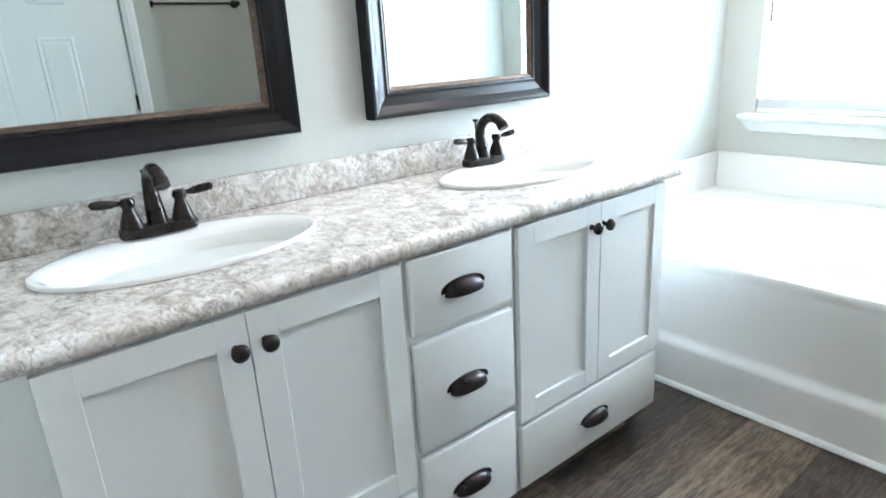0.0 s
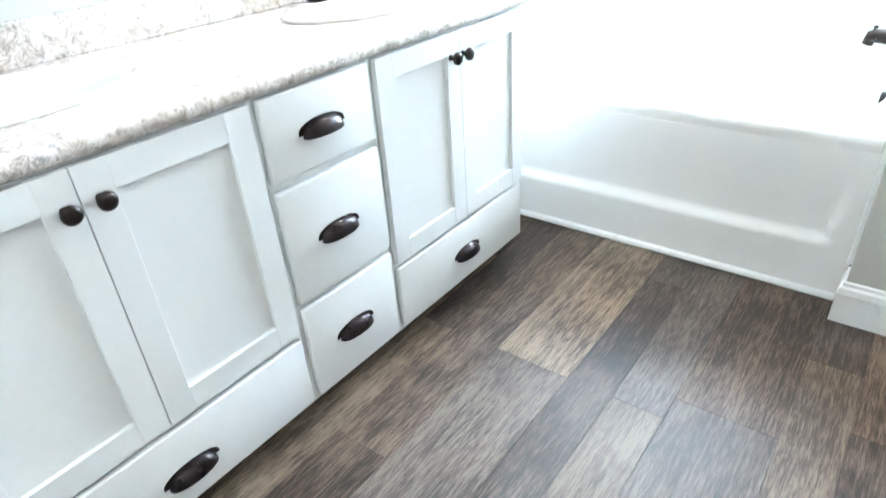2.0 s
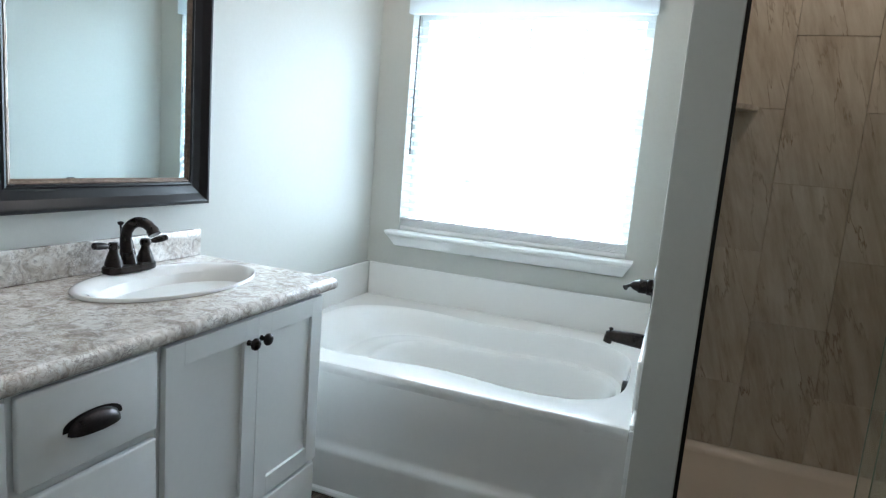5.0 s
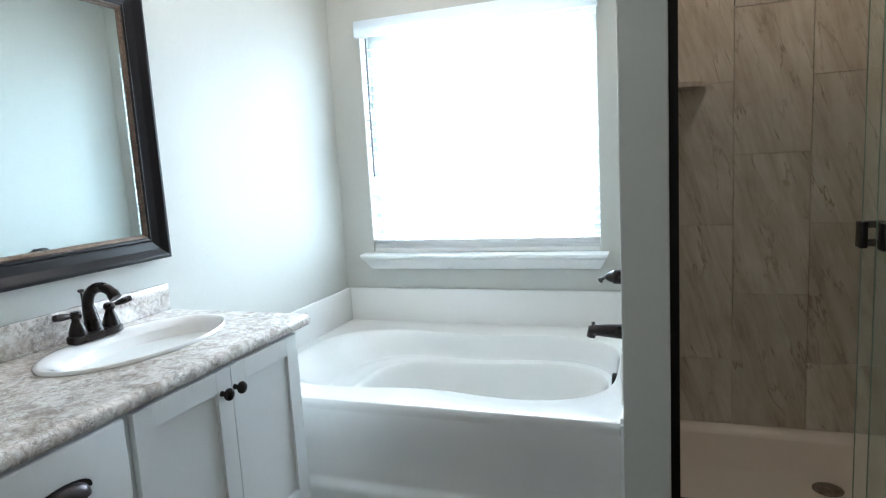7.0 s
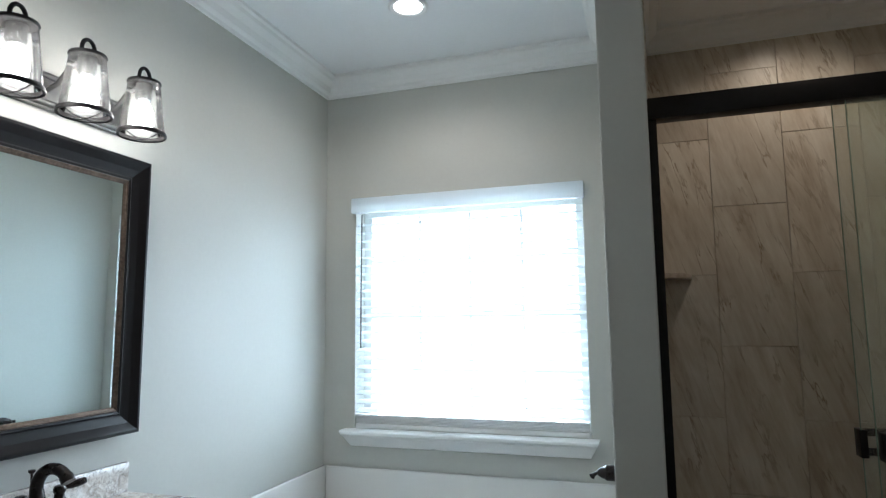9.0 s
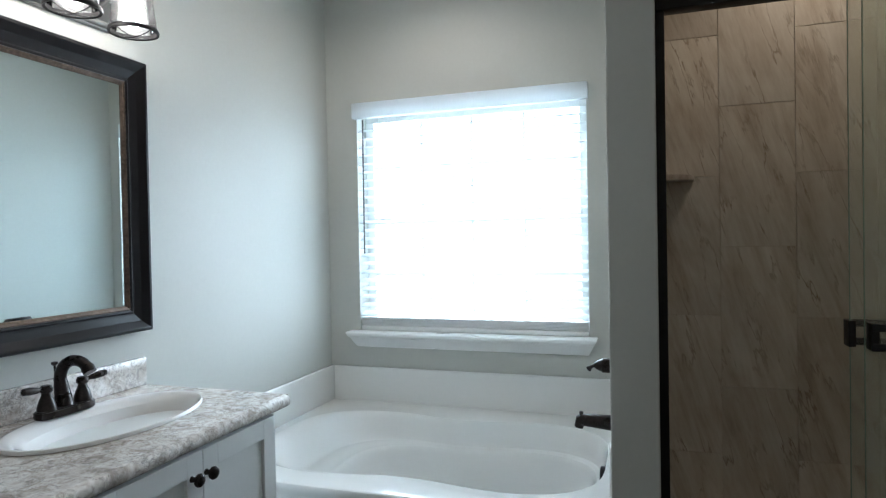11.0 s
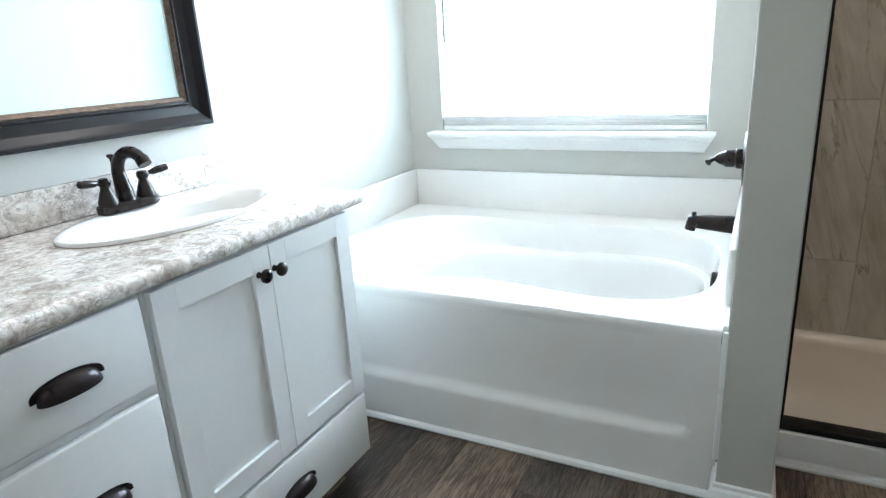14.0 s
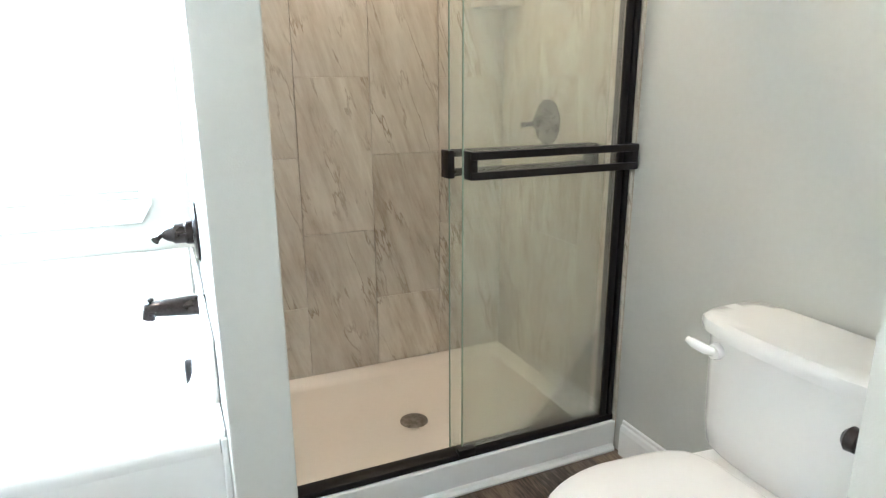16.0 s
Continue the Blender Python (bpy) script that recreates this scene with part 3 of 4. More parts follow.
def cup_pull(parent, y, z, w=0.122):
    """Half-dome bin pull on a front that faces +x."""
    x = FX + 0.017
    outline = []
    for i in range(17):
        a = math.pi * i / 16
        outline.append((y - w / 2 * 1.04 * math.cos(a), z + 0.024 * math.sin(a) ** 0.9))
    bmj = prism(outline + [(y + w / 2 * 1.04, z - 0.004), (y - w / 2 * 1.04, z - 0.004)], "x", x, x + 0.003)
    plate = part("pull_plate", bmj, PEWTER, parent, "dark bronze cup pull", smooth=False)
    bm = bmesh.new()
    grid = []
    for i in range(13):
        u = math.pi * i / 12
        row = []
        for k in range(8):
            v = math.pi / 2 * k / 7
            yy = y - w / 2 * 0.90 * math.cos(u)
            s = math.sin(u) ** 0.75
            row.append(bm.verts.new((x + 0.0025 + 0.025 * s * math.cos(v), yy, z - 0.012 + 0.034 * s * math.sin(v))))
        grid.append(row)
    for a, b in zip(grid, grid[1:]):
        for k in range(7):
            bm.faces.new((a[k], a[k + 1], b[k + 1], b[k]))
    bmesh.ops.remove_doubles(bm, verts=bm.verts, dist=0.0004)
    part("cup", bm, PEWTER, plate)


def knob(parent, y, z):
    part("knob", lathe([(0.0, 0), (0.008, 0), (0.007, 0.004), (0.0055, 0.012), (0.009, 0.016), (0.0155, 0.020), (0.0165, 0.025), (0.014, 0.030), (0.008, 0.033), (0, 0.0335)], (FX + 0.0175, y, z), "x", 24), BRONZE, parent, "round dark bronze knob")


def shaker(parent, y0, y1, z0, z1, knob_y):
    """Framed door with a sunk flat panel."""
    x0, x1 = FX + 0.001, FX + 0.018
    s = 0.055
    door = part("door", box(x0, x1 - 0.009, y0 + s - 0.004, y1 - s + 0.004, z0 + s - 0.004, z1 - s + 0.004), CAB, parent, "white shaker door", smooth=False)
    part("stile", box(x0, x1, y0, y0 + s, z0, z1, 0.0008, seg=1), CAB, door)
    part("stile", box(x0, x1, y1 - s, y1, z0, z1, 0.0008, seg=1), CAB, door)
    part("rail", box(x0, x1 - 0.0001, y0 + s, y1 - s, z0, z0 + s, 0.0005, seg=1), CAB, door)
    part("rail", box(x0, x1 - 0.0001, y0 + s, y1 - s, z1 - s, z1, 0.0005, seg=1), CAB, door)
    knob(door, knob_y, 0.776)


def drawer(parent, y0, y1, z0, z1, pull_z):
    d = part("drawer", box(FX + 0.001, FX + 0.018, y0, y1, z0, z1, 0.005, seg=3), CAB, parent, "white slab drawer front")
    cup_pull(d, (y0 + y1) / 2 - 0.006, pull_z)


def carcass(name, y0, y1, label):
    c = thing(name, (0.27, (y0 + y1) / 2, 0), label, "cabinet", "vanity units")
    part("body", box(0.0, FX, y0 + 0.0005, y1 - 0.0005, 0.088, 0.842, 0.001, seg=1), CAB, c, smooth=False)
    part("toe_kick", box(0.0, 0.478, y0 + 0.0005, y1 - 0.0005, 0.001, 0.0875), CAB, c, smooth=False)
    return c


u = carcass("vanity_cabinet", -1.762, -1.029, "white painted shaker vanity cabinet with two doors and a drawer")
shaker(u, -1.684, -1.368, 0.300, 0.836, -1.393)
shaker(u, -1.366, -1.040, 0.300, 0.836, -1.338)
drawer(u, -1.672, -1.040, 0.094, 0.284, 0.172)
u = carcass("drawer_unit", -1.029, -0.7085, "white painted vanity drawer unit with three drawers")
drawer(u, -1.020, -0.720, 0.661, 0.836, 0.743)
drawer(u, -1.020, -0.720, 0.368, 0.641, 0.500)
drawer(u, -1.020, -0.720, 0.094, 0.350, 0.219)
u = carcass("vanity_cabinet", -0.7085, -0.055, "white painted shaker vanity cabinet with two doors beside the tub")
shaker(u, -0.698, -0.383, 0.300, 0.836, -0.423)
shaker(u, -0.381, -0.072, 0.300, 0.836, -0.372)
drawer(u, -0.698, -0.074, 0.094, 0.286, 0.186)

SINKS = [(-1.356, 0.247), (-0.360, 0.247)]
top = [(0.001, 0.8425), (0.548, 0.8425), (0.560, 0.8435), (0.568, 0.849), (0.5715, 0.858), (0.570, 0.868), (0.563, 0.8765), (0.552, 0.880), (0.001, 0.880)]
wt = thing("countertop", (0.28, -0.88, 0.8425), "speckled cream and grey laminate worktop with rounded front edge", "countertop")
# the slab has an oval hole for each sink
bm = bmesh.new()


def slab_with_holes(bm, x0, x1, y0, y1, z0, z1, ovals, a, b, n=48):
    """Top, bottom and hole walls of a slab cut by ovals, each in a cell of its own."""
    cuts = [y0, (ovals[0][0] + ovals[1][0]) / 2, y1]
    for (cy, cx), ya, yb in zip(ovals, cuts, cuts[1:]):
        ring, edge = [], []
        for i in range(n):
            t = 2 * math.pi * i / n
            c, s = math.cos(t), math.sin(t)
            ring.append((cx + a * c, cy + b * s))
            k = min((x1 - cx) / c if c > 1e-9 else ((x0 - cx) / c if c < -1e-9 else 9), (yb - cy) / s if s > 1e-9 else ((ya - cy) / s if s < -1e-9 else 9))
            edge.append((cx + k * c, cy + k * s))
        # snap the nearest rays to the cell corners
        for qx in (x0, x1):
            for qy in (ya, yb):
                m = min(range(n), key=lambda i: (edge[i][0] - qx) ** 2 + (edge[i][1] - qy) ** 2)
                edge[m] = (qx, qy)
        for z in (z0, z1):
            R = [bm.verts.new((*p, z)) for p in ring]
            E = [bm.verts.new((*p, z)) for p in edge]
            for i in range(n):
                j = (i + 1) % n
                bm.faces.new((R[i], R[j], E[j], E[i]))
            if z == z0:
                low = R
        for i in range(n):
            j = (i + 1) % n
            bm.faces.new((low[i], low[j], R[j], R[i]))


slab_with_holes(bm, 0.001, 0.552, -1.764, -0.0, 0.8425, 0.880, [(cy, cx + 0.012) for cy, cx in SINKS], 0.162, 0.271)
part("slab", bm, STONE, wt, smooth=False)
nose = [(0.552, 0.8425)] + top[2:7] + [(0.552, 0.880)]
part("front_edge", prism([(x, z) for x, z in nose], "y", -1.764, 0.0), STONE, wt)
endcap = [(y, z) for y, z in ((0.0, 0.8425), (0.007, 0.849), (0.009, 0.860), (0.006, 0.873), (0.0, 0.880))]
part("end_edge", prism(endcap, "x", 0.001, 0.562), STONE, wt)
part("backsplash", box(0.001, 0.0205, -1.764, 0.0, 0.8805, 0.972, 0.004), STONE, wt)


def sink(cy, cx):
    s = thing("sink", (cx, cy, 0.880), "white oval porcelain drop-in sink in the vanity top", "sink", "vanity sinks")
    prof = [(1.0, 0.0015), (1.0, 0.006), (0.990, 0.010), (0.968, 0.0112), (0.935, 0.009), (0.905, 0.004), (0.87, -0.008), (0.83, -0.036), (0.74, -0.080), (0.58, -0.115), (0.36, -0.130), (0.12, -0.136), (0.0, -0.137)]
    bm = bmesh.new()
    n, rings = 56, []
    for k, h in prof:
        if k == 0:
            rings.append([bm.verts.new((cx + 0.030, cy, 0.880 + h))])
            continue
        ring = []
        for i in range(n):
            t = 2 * math.pi * i / n
            inner = max(0.0, min(1.0, (1 - k) / 0.13))
            ax, by = 0.178 * k - 0.022 * inner * k, 0.288 * k
            ring.append(bm.verts.new((cx + ax * math.cos(t) + 0.030 * inner, cy + by * math.sin(t), 0.880 + h)))
        rings.append(ring)
    for a, b in zip(rings, rings[1:]):
        for i in range(n):
            j = (i + 1) % n
            bm.faces.new((a[i], a[j], b[0]) if len(b) == 1 else (a[i], a[j], b[j], b[i]))
    part("bowl", bm, PORCELAIN, s)
    part("drain", lathe([(0, 0.003), (0.020, 0.003), (0.022, 0.0), (0, 0.0)], (cx + 0.030, cy, 0.747)), BRONZE, s, "dark bronze drain")
    return s


for cy, cx in SINKS:
    sink(cy, cx)


def faucet(cy):
    x, z = 0.097, 0.8905
    f = thing("faucet", (x, cy, z), "oil-rubbed bronze two-handle faucet with curved spout", "faucet", "vanity faucets")
    plate = [(x + 0.028 * (1 if math.cos(t) > 0 else -1) * abs(math.cos(t)) ** 0.5, cy + 0.084 * (1 if math.sin(t) > 0 else -1) * abs(math.sin(t)) ** 0.6) for t in [2 * math.pi * i / 32 for i in range(32)]]
    part("base_plate", prism(plate, "z", z, z + 0.022, 0.003), BRONZE, f)
    for s in (-1, 1):
        y = cy + s * 0.055
        hub = part("handle_hub", lathe([(0.024, 0.021), (0.0235, 0.030), (0.018, 0.048), (0.0125, 0.062), (0.012, 0.068), (0.0155, 0.072), (0.016, 0.080), (0.012, 0.088), (0, 0.090)], (x, y, z), n=24), BRONZE, f)
        part("lever", tube([(x, y + s * 0.010, z + 0.079), (x + 0.002, y + s * 0.022, z + 0.080), (x + 0.004, y + s * 0.030, z + 0.081), (x + 0.007, y + s * 0.052, z + 0.084), (x + 0.009, y + s * 0.070, z + 0.086), (x + 0.010, y + s * 0.075, z + 0.0865)], [0.005, 0.006, 0.0085, 0.0105, 0.009, 0.003], 14), BRONZE, hub)
    pts, rad = [], []
    for i in range(7):
        pts.append((x - 0.004 - 0.002 * i, cy, z + 0.018 + 0.0125 * i))
        rad.append(0.0240 - 0.0013 * i)
    for i in range(1, 13):
        a = math.pi * (1 - i / 12 * 0.74)
        pts.append((x - 0.016 + 0.057 + 0.057 * math.cos(a), cy, z + 0.093 + 0.053 * math.sin(a)))
        rad.append(0.0158 - 0.0001 * i)
    px, _, pz = pts[-1]
    pts += [(px + 0.003, cy, pz - 0.003), (px + 0.012, cy, pz - 0.016)]
    rad += [0.0172, 0.0168]
    part("spout", tube(pts, rad, 18), BRONZE, f)
    part("lift_rod", tube([(x - 0.030, cy, z + 0.005), (x - 0.036, cy, z + 0.128)], 0.0028, 8), BRONZE, f)
    part("lift_knob", lathe([(0.003, 0), (0.0085, 0.005), (0.0085, 0.011), (0, 0.013)], (x - 0.036, cy, z + 0.127), n=14), BRONZE, f)


for cy in (-1.365, -0.369):
    faucet(cy)

# ---------------------------------------------------------------- mirrors


def mirror(y0, y1, z0, z1, label):
    m = thing("wall_mirror", (0, (y0 + y1) / 2, z0), label, "mirror", "vanity mirrors")
    outer = [(0.0, 0.001), (0.0, 0.041), (0.003, 0.045), (0.010, 0.045), (0.014, 0.043), (0.034, 0.030), (0.054, 0.023), (0.060, 0.022), (0.065, 0.025), (0.071, 0.023), (0.0715, 0.001)]
    part("frame", mitred(outer, y0, y1, z0, z1), FRAME, m, "black-brown wooden frame", smooth=False)
    inner = [(0.0718, 0.001), (0.0718, 0.022), (0.074, 0.024), (0.078, 0.022), (0.080, 0.019), (0.083, 0.0180), (0.0860, 0.0155), (0.0860, 0.001)]
    part("inner_moulding", mitred(inner, y0, y1, z0, z1), GILT, m, "worn bronze inner moulding", smooth=False)
    d = 0.083
    bm = bmesh.new()
    a = [bm.verts.new(v) for v in ((0.0138, y0 + d, z0 + d), (0.0138, y1 - d, z0 + d), (0.0138, y1 - d, z1 - d), (0.0138, y0 + d, z1 - d))]
    e = d + 0.011
    b = [bm.verts.new(v) for v in ((0.0140, y0 + e, z0 + e), (0.0140, y1 - e, z0 + e), (0.0140, y1 - e, z1 - e), (0.0140, y0 + e, z1 - e))]
    c = [bm.verts.new((0.008, v.co.y, v.co.z)) for v in a]
    bm.faces.new(b)
    bm.faces.new(c)
    for i in range(4):
        j = (i + 1) % 4
        bm.faces.new((a[i], a[j], b[j], b[i]))
        bm.faces.new((c[i], c[j], a[j], a[i]))
    part("glass", bm, MIRROR, m, "bevelled mirror glass", smooth=False)


mirror(-0.736, 0.008, 1.064, 1.948, "black-framed rectangular mirror above the vanity, beside the tub")
mirror(-1.711, -0.962, 1.060, 1.944, "black-framed rectangular mirror above the vanity, beside the side wall")

# ---------------------------------------------------------------- vanity light
v = thing("vanity_light", (0, -0.37, 2.016), "three-lamp wall light with glass cone shades above the mirror, lit", "wall light")
part("backplate", box(0.001, 0.022, -0.640, -0.105, 2.018, 2.124, 0.003), NICKEL, v, "brushed grey metal backplate")
part("lower_rib", tube([(0.026, -0.640, 2.032), (0.026, -0.105, 2.032)], 0.010, 12), NICKEL, v)
part("upper_rib", tube([(0.024, -0.640, 2.11), (0.024, -0.105, 2.11)], 0.006, 12), NICKEL, v)
for y in (-0.575, -0.37, -0.165):
    x = 0.165
    sh = part("shade", lathe([(0.0445, 2.146), (0.0465, 2.146), (0.066, 1.988), (0.064, 1.988)], (x, y, 0), n=36), SHADE_GLASS, v, "clear glass cone shade")
    sh.visible_shadow = False
    part("top_ring", lathe([(0.030, 2.146), (0.0480, 2.146), (0.0500, 2.15), (0.0480, 2.155), (0.0, 2.158)], (x, y, 0), n=36), BLACK, sh)
    part("bottom_ring", lathe([(0.0630, 1.994), (0.0630, 1.982), (0.0700, 1.98), (0.0715, 1.986), (0.0680, 1.994), (0.0630, 1.994)], (x, y, 0), n=36), BLACK, sh)
    loop = [(x, y + 0.021 * math.cos(math.pi * i / 12), 2.17 + 0.028 * math.sin(math.pi * i / 12)) for i in range(13)]
    part("loop", tube([(x, y + 0.022, 2.152)] + loop + [(x, y - 0.022, 2.152)], 0.0058, 10), BLACK, sh)
    for k in range(2):
        c, s = (1, 0) if k else (0, 1)
        wire = [(x + 0.066 * c * q, y + 0.066 * s * q, 1.984 - 0.014 * (1 - q * q)) for q in (-1, -0.66, -0.33, 0, 0.33, 0.66, 1)]
        part("guard_wire", tube(wire, 0.0018, 8), BLACK, sh)
    part("socket", lathe([(0, 2.146), (0.024, 2.146), (0.024, 2.104), (0.019, 2.094), (0, 2.094)], (x, y, 0), n=20), NICKEL, sh)
    part("arm", tube([(0.02, y, 2.071), (0.06, y, 2.086), (0.10, y, 2.126), (x, y, 2.15)], 0.007, 10), NICKEL, sh)
    part("bulb", lathe([(0.012, 2.096), (0.016, 2.086), (0.029, 2.061), (0.034, 2.040), (0.030, 2.018), (0.017, 2.004), (0, 2.000)], (x, y, 0), n=20), BULB, sh, "glowing bulb").visible_shadow = False
    lamp("vanity_bulb", "POINT", pose(x, y, 2.042), 1.0, (1.0, 0.90, 0.76), radius=0.03)

# ---------------------------------------------------------------- bathtub
RIM, TX1, TY0 = 0.512, 1.498, 0.200
tub = thing("bathtub", (0.75, 0.75, 0), "white acrylic garden tub with wavy basin and panelled apron", "bathtub")


def ease(a, b2, t):
    t = max(0.0, min(1.0, (t - a) / (b2 - a)))
    return t * t * (3 - 2 * t)


def tub_point(theta, k):
    """A point of the basin: theta round it, k from 1 at the rim's edge to 0 in the middle."""
    c, s = math.cos(theta), math.sin(theta)
    p = (abs(c) ** 3.6 + abs(s) ** 3.6) ** (-1 / 3.6)
    u, v = k * p * c, k * p * s
    x = 0.764 + 0.700 * u
    wave = math.exp(-((x - 0.80) / 0.28) ** 2)
    f, g = 0.300 + 0.062 * wave, 1.140 - 0.070 * wave
    y = (f + g) / 2 + v * (g - f) / 2
    d = (1 - k) * 0.42 * (0.30 + 1.9 * ease(0.25, 1.15, x))
    z = RIM - 0.115 * ease(0, 0.034, d) - 0.010 * ease(0.034, 0.062, d) - 0.26 * ease(0.062, 0.140, d) - 0.01 * ease(0.2, 0.4, d)
    return x, y, z


NA, NK, NX = 240, 90, 60
X0, X1, Y0, Y1 = 0.022, TX1, TY0 + 0.012, 1.274
bm = bmesh.new()
inner = [tub_point(2 * math.pi * i / NA, 1.0) for i in range(NA)]
border = []
for x, y, z in inner:
    dx, dy = x - 0.772, y - 0.72
    t = min(((X1 if dx > 0 else X0) - 0.772) / dx if abs(dx) > 1e-6 else 9, ((Y1 if dy > 0 else Y0) - 0.72) / dy if abs(dy) > 1e-6 else 9)
    border.append([0.772 + dx * t, 0.72 + dy * t])
for qx in (X0, X1):
    for qy in (Y0, Y1):
        m = min(range(NA), key=lambda i: (border[i][0] - qx) ** 2 + (border[i][1] - qy) ** 2)
        border[m] = [qx, qy]
rings = [[bm.verts.new((x, y, RIM)) for x, y in border]]
for q in range(NK + 1):
    k = 1 - (q / NK) ** 1.5
    if q == NK:
        rings.append([bm.verts.new(tub_point(0, 0))])
    else:
        rings.append([bm.verts.new(tub_point(2 * math.pi * i / NA, k)) for i in range(NA)])
for ra, rb in zip(rings, rings[1:]):
    for i in range(NA):
        j = (i + 1) % NA
        bm.faces.new((ra[i], ra[j], rb[0]) if len(rb) == 1 else (ra[i], ra[j], rb[j], rb[i]))
front = [bm.verts.new((X0 + (X1 - X0) * i / NX, Y0, RIM)) for i in range(NX + 1)]
lip = [(TY0 + 0.0115, RIM), (TY0 + 0.004, RIM - 0.003), (TY0, RIM - 0.011), (TY0 + 0.0005, RIM - 0.024), (TY0 + 0.0035, RIM - 0.040)]
prev = front
for y, z in lip:
    cur = [bm.verts.new((0.022 + (TX1 - 0.022) * i / NX, y, z)) for i in range(NX + 1)]
    for i in range(NX):
        bm.faces.new((prev[i], prev[i + 1], cur[i + 1], cur[i]))
    prev = cur
part("basin", bm, ACRYLIC, tub)
bm = bmesh.new()
AX, AZ = 90, 70
rows = []
for k in range(AZ + 1):
    z = 0.001 + (RIM - 0.041) * k / AZ
    row = []
    for i in range(AX + 1):
        x = 0.003 + 1.5065 * i / AX
        sunk = ease(0.160, 0.205, z) * (1 - ease(-0.014, 0.004, x - (1.437 + 0.037 * (z - 0.19) / 0.29))) * (1 - ease(0.25, RIM - 0.050, z))
        row.append(bm.verts.new((x, TY0 + 0.0035 + 0.018 * sunk, z)))
    rows.append(row)
for a, b in zip(rows, rows[1:]):
    for i in range(AX):
        bm.faces.new((a[i], a[i + 1], b[i + 1], b[i]))
part("apron", bm, ACRYLIC, tub, "white apron with a shallow sunk panel")
part("deck_flange", box(0.002, 0.0215, TY0 + 0.02, 1.2935, RIM - 0.03, 0.690, 0.008, seg=3), ACRYLIC, tub)
part("deck_flange", box(0.0218, 1.4935, 1.2745, 1.2935, RIM - 0.03, 0.690, 0.008, seg=3), ACRYLIC, tub)
part("deck_flange", box(1.494, 1.5125, TY0 + 0.14, 1.2935, RIM - 0.03, 0.690, 0.008, seg=3), ACRYLIC, tub)
part("deck_flange", box(1.4985, 1.5125, TY0 + 0.002, TY0 + 0.1395, 0.36, RIM + 0.016, 0.006), ACRYLIC, tub)
part("overflow_plate", lathe([(0, -0.004), (0.030, -0.004), (0.035, -0.001), (0.036, 0.004), (0.035, 0.03), (0, 0.03)], (1.443, 0.69, 0.462), "x", 28), BLACK, tub, "dark bronze overflow plate")
structure("tub_trim", prism([(TY0 + 0.0035, 0.001), (TY0 - 0.010, 0.001), (TY0 - 0.012, 0.008), (TY0 - 0.008, 0.016), (TY0 + 0.0035, 0.021)], "x", 0.003, 1.497), TRIM, "white quarter-round trim along the tub foot", "trim")
structure("tub_side_trim", box(1.5005, 1.5145, TY0 - 0.010, TY0 + 0.0015, 0.133, RIM, 0.004), TRIM, "narrow white trim between tub and partition", "trim")

sp = thing("tub_spout", (1.512, 0.69, 0.665), "oil-rubbed bronze tub spout on the partition wall", "spout")
part("spout_body", tube([(1.5135, 0.69, 0.660), (1.46, 0.69, 0.663), (1.41, 0.69, 0.665), (1.372, 0.69, 0.666), (1.358, 0.69, 0.664)], [0.029, 0.027, 0.024, 0.021, 0.016], 20), BRONZE, sp)
part("spout_lip", tube([(1.370, 0.69, 0.664), (1.364, 0.69, 0.638)], [0.0175, 0.0165], 18), BRONZE, sp)
part("diverter_knob", lathe([(0.004, 0), (0.004, 0.014), (0.008, 0.017), (0.008, 0.024), (0, 0.027)], (1.374, 0.69, 0.672), n=14), BRONZE, sp)
vl = thing("tub_valve", (1.514, 0.69, 0.875), "oil-rubbed bronze tub valve with lever on the partition wall", "valve")
part("escutcheon", lathe([(0.085, -0.001), (0.085, -0.006), (0.078, -0.011), (0.05, -0.013), (0, -0.014)], (1.514, 0.69, 0.872), "x", 36), BRONZE, vl)
part("valve_body", lathe([(0.032, -0.012), (0.031, -0.030), (0.027, -0.034), (0.027, -0.060), (0.022, -0.066), (0.018, -0.078), (0.010, -0.090), (0, -0.092)], (1.514, 0.69, 0.872), "x", 28), BRONZE, vl)
part("lever", tube([(1.436, 0.69, 0.874), (1.424, 0.688, 0.872), (1.412, 0.680, 0.866), (1.405, 0.672, 0.861)], [0.007, 0.006, 0.007, 0.011], 14), BRONZE, vl)

# ---------------------------------------------------------------- shower
SY = 0.470
pan = thing("shower_pan", (2.23, 0.86, 0), "cream shower pan with a white raised curb", "shower pan")
SX0, SX1, SB = PART1 + 0.0015, EAST - 0.0015, NORTH - 0.0015
bm = bmesh.new()
n1, n2 = 40, 34
g = []
for i in range(n1 + 1):
    row = []
    for j in range(n2 + 1):
        x, y = SX0 + (SX1 - SX0) * i / n1, 0.505 + (SB - 0.505) * j / n2
        d = min(x - SX0, SX1 - x, SB - y)
        lip_h = 0.042 * max(0, 1 - d / 0.05) ** 1.6
        fall = 0.012 * min(1, math.hypot(x - 2.2, y - 0.845) / 0.5)
        row.append(bm.verts.new((x, y, 0.036 + fall + lip_h)))
    g.append(row)
for i in range(n1):
    for j in range(n2):
        bm.faces.new((g[i][j], g[i + 1][j], g[i + 1][j + 1], g[i][j + 1]))
part("pan_floor", bm, PAN, pan)
part("curb", box(SX0, SX1, 0.4365, 0.5048, 0.001, 0.112, 0.008, seg=3), TRIM, pan, "white curb")
part("drain", lathe([(0, 0.006), (0.046, 0.006), (0.052, 0.004), (0.053, 0.0), (0, 0)], (2.2, 0.845, 0.036)), STEEL, pan, "round metal drain")
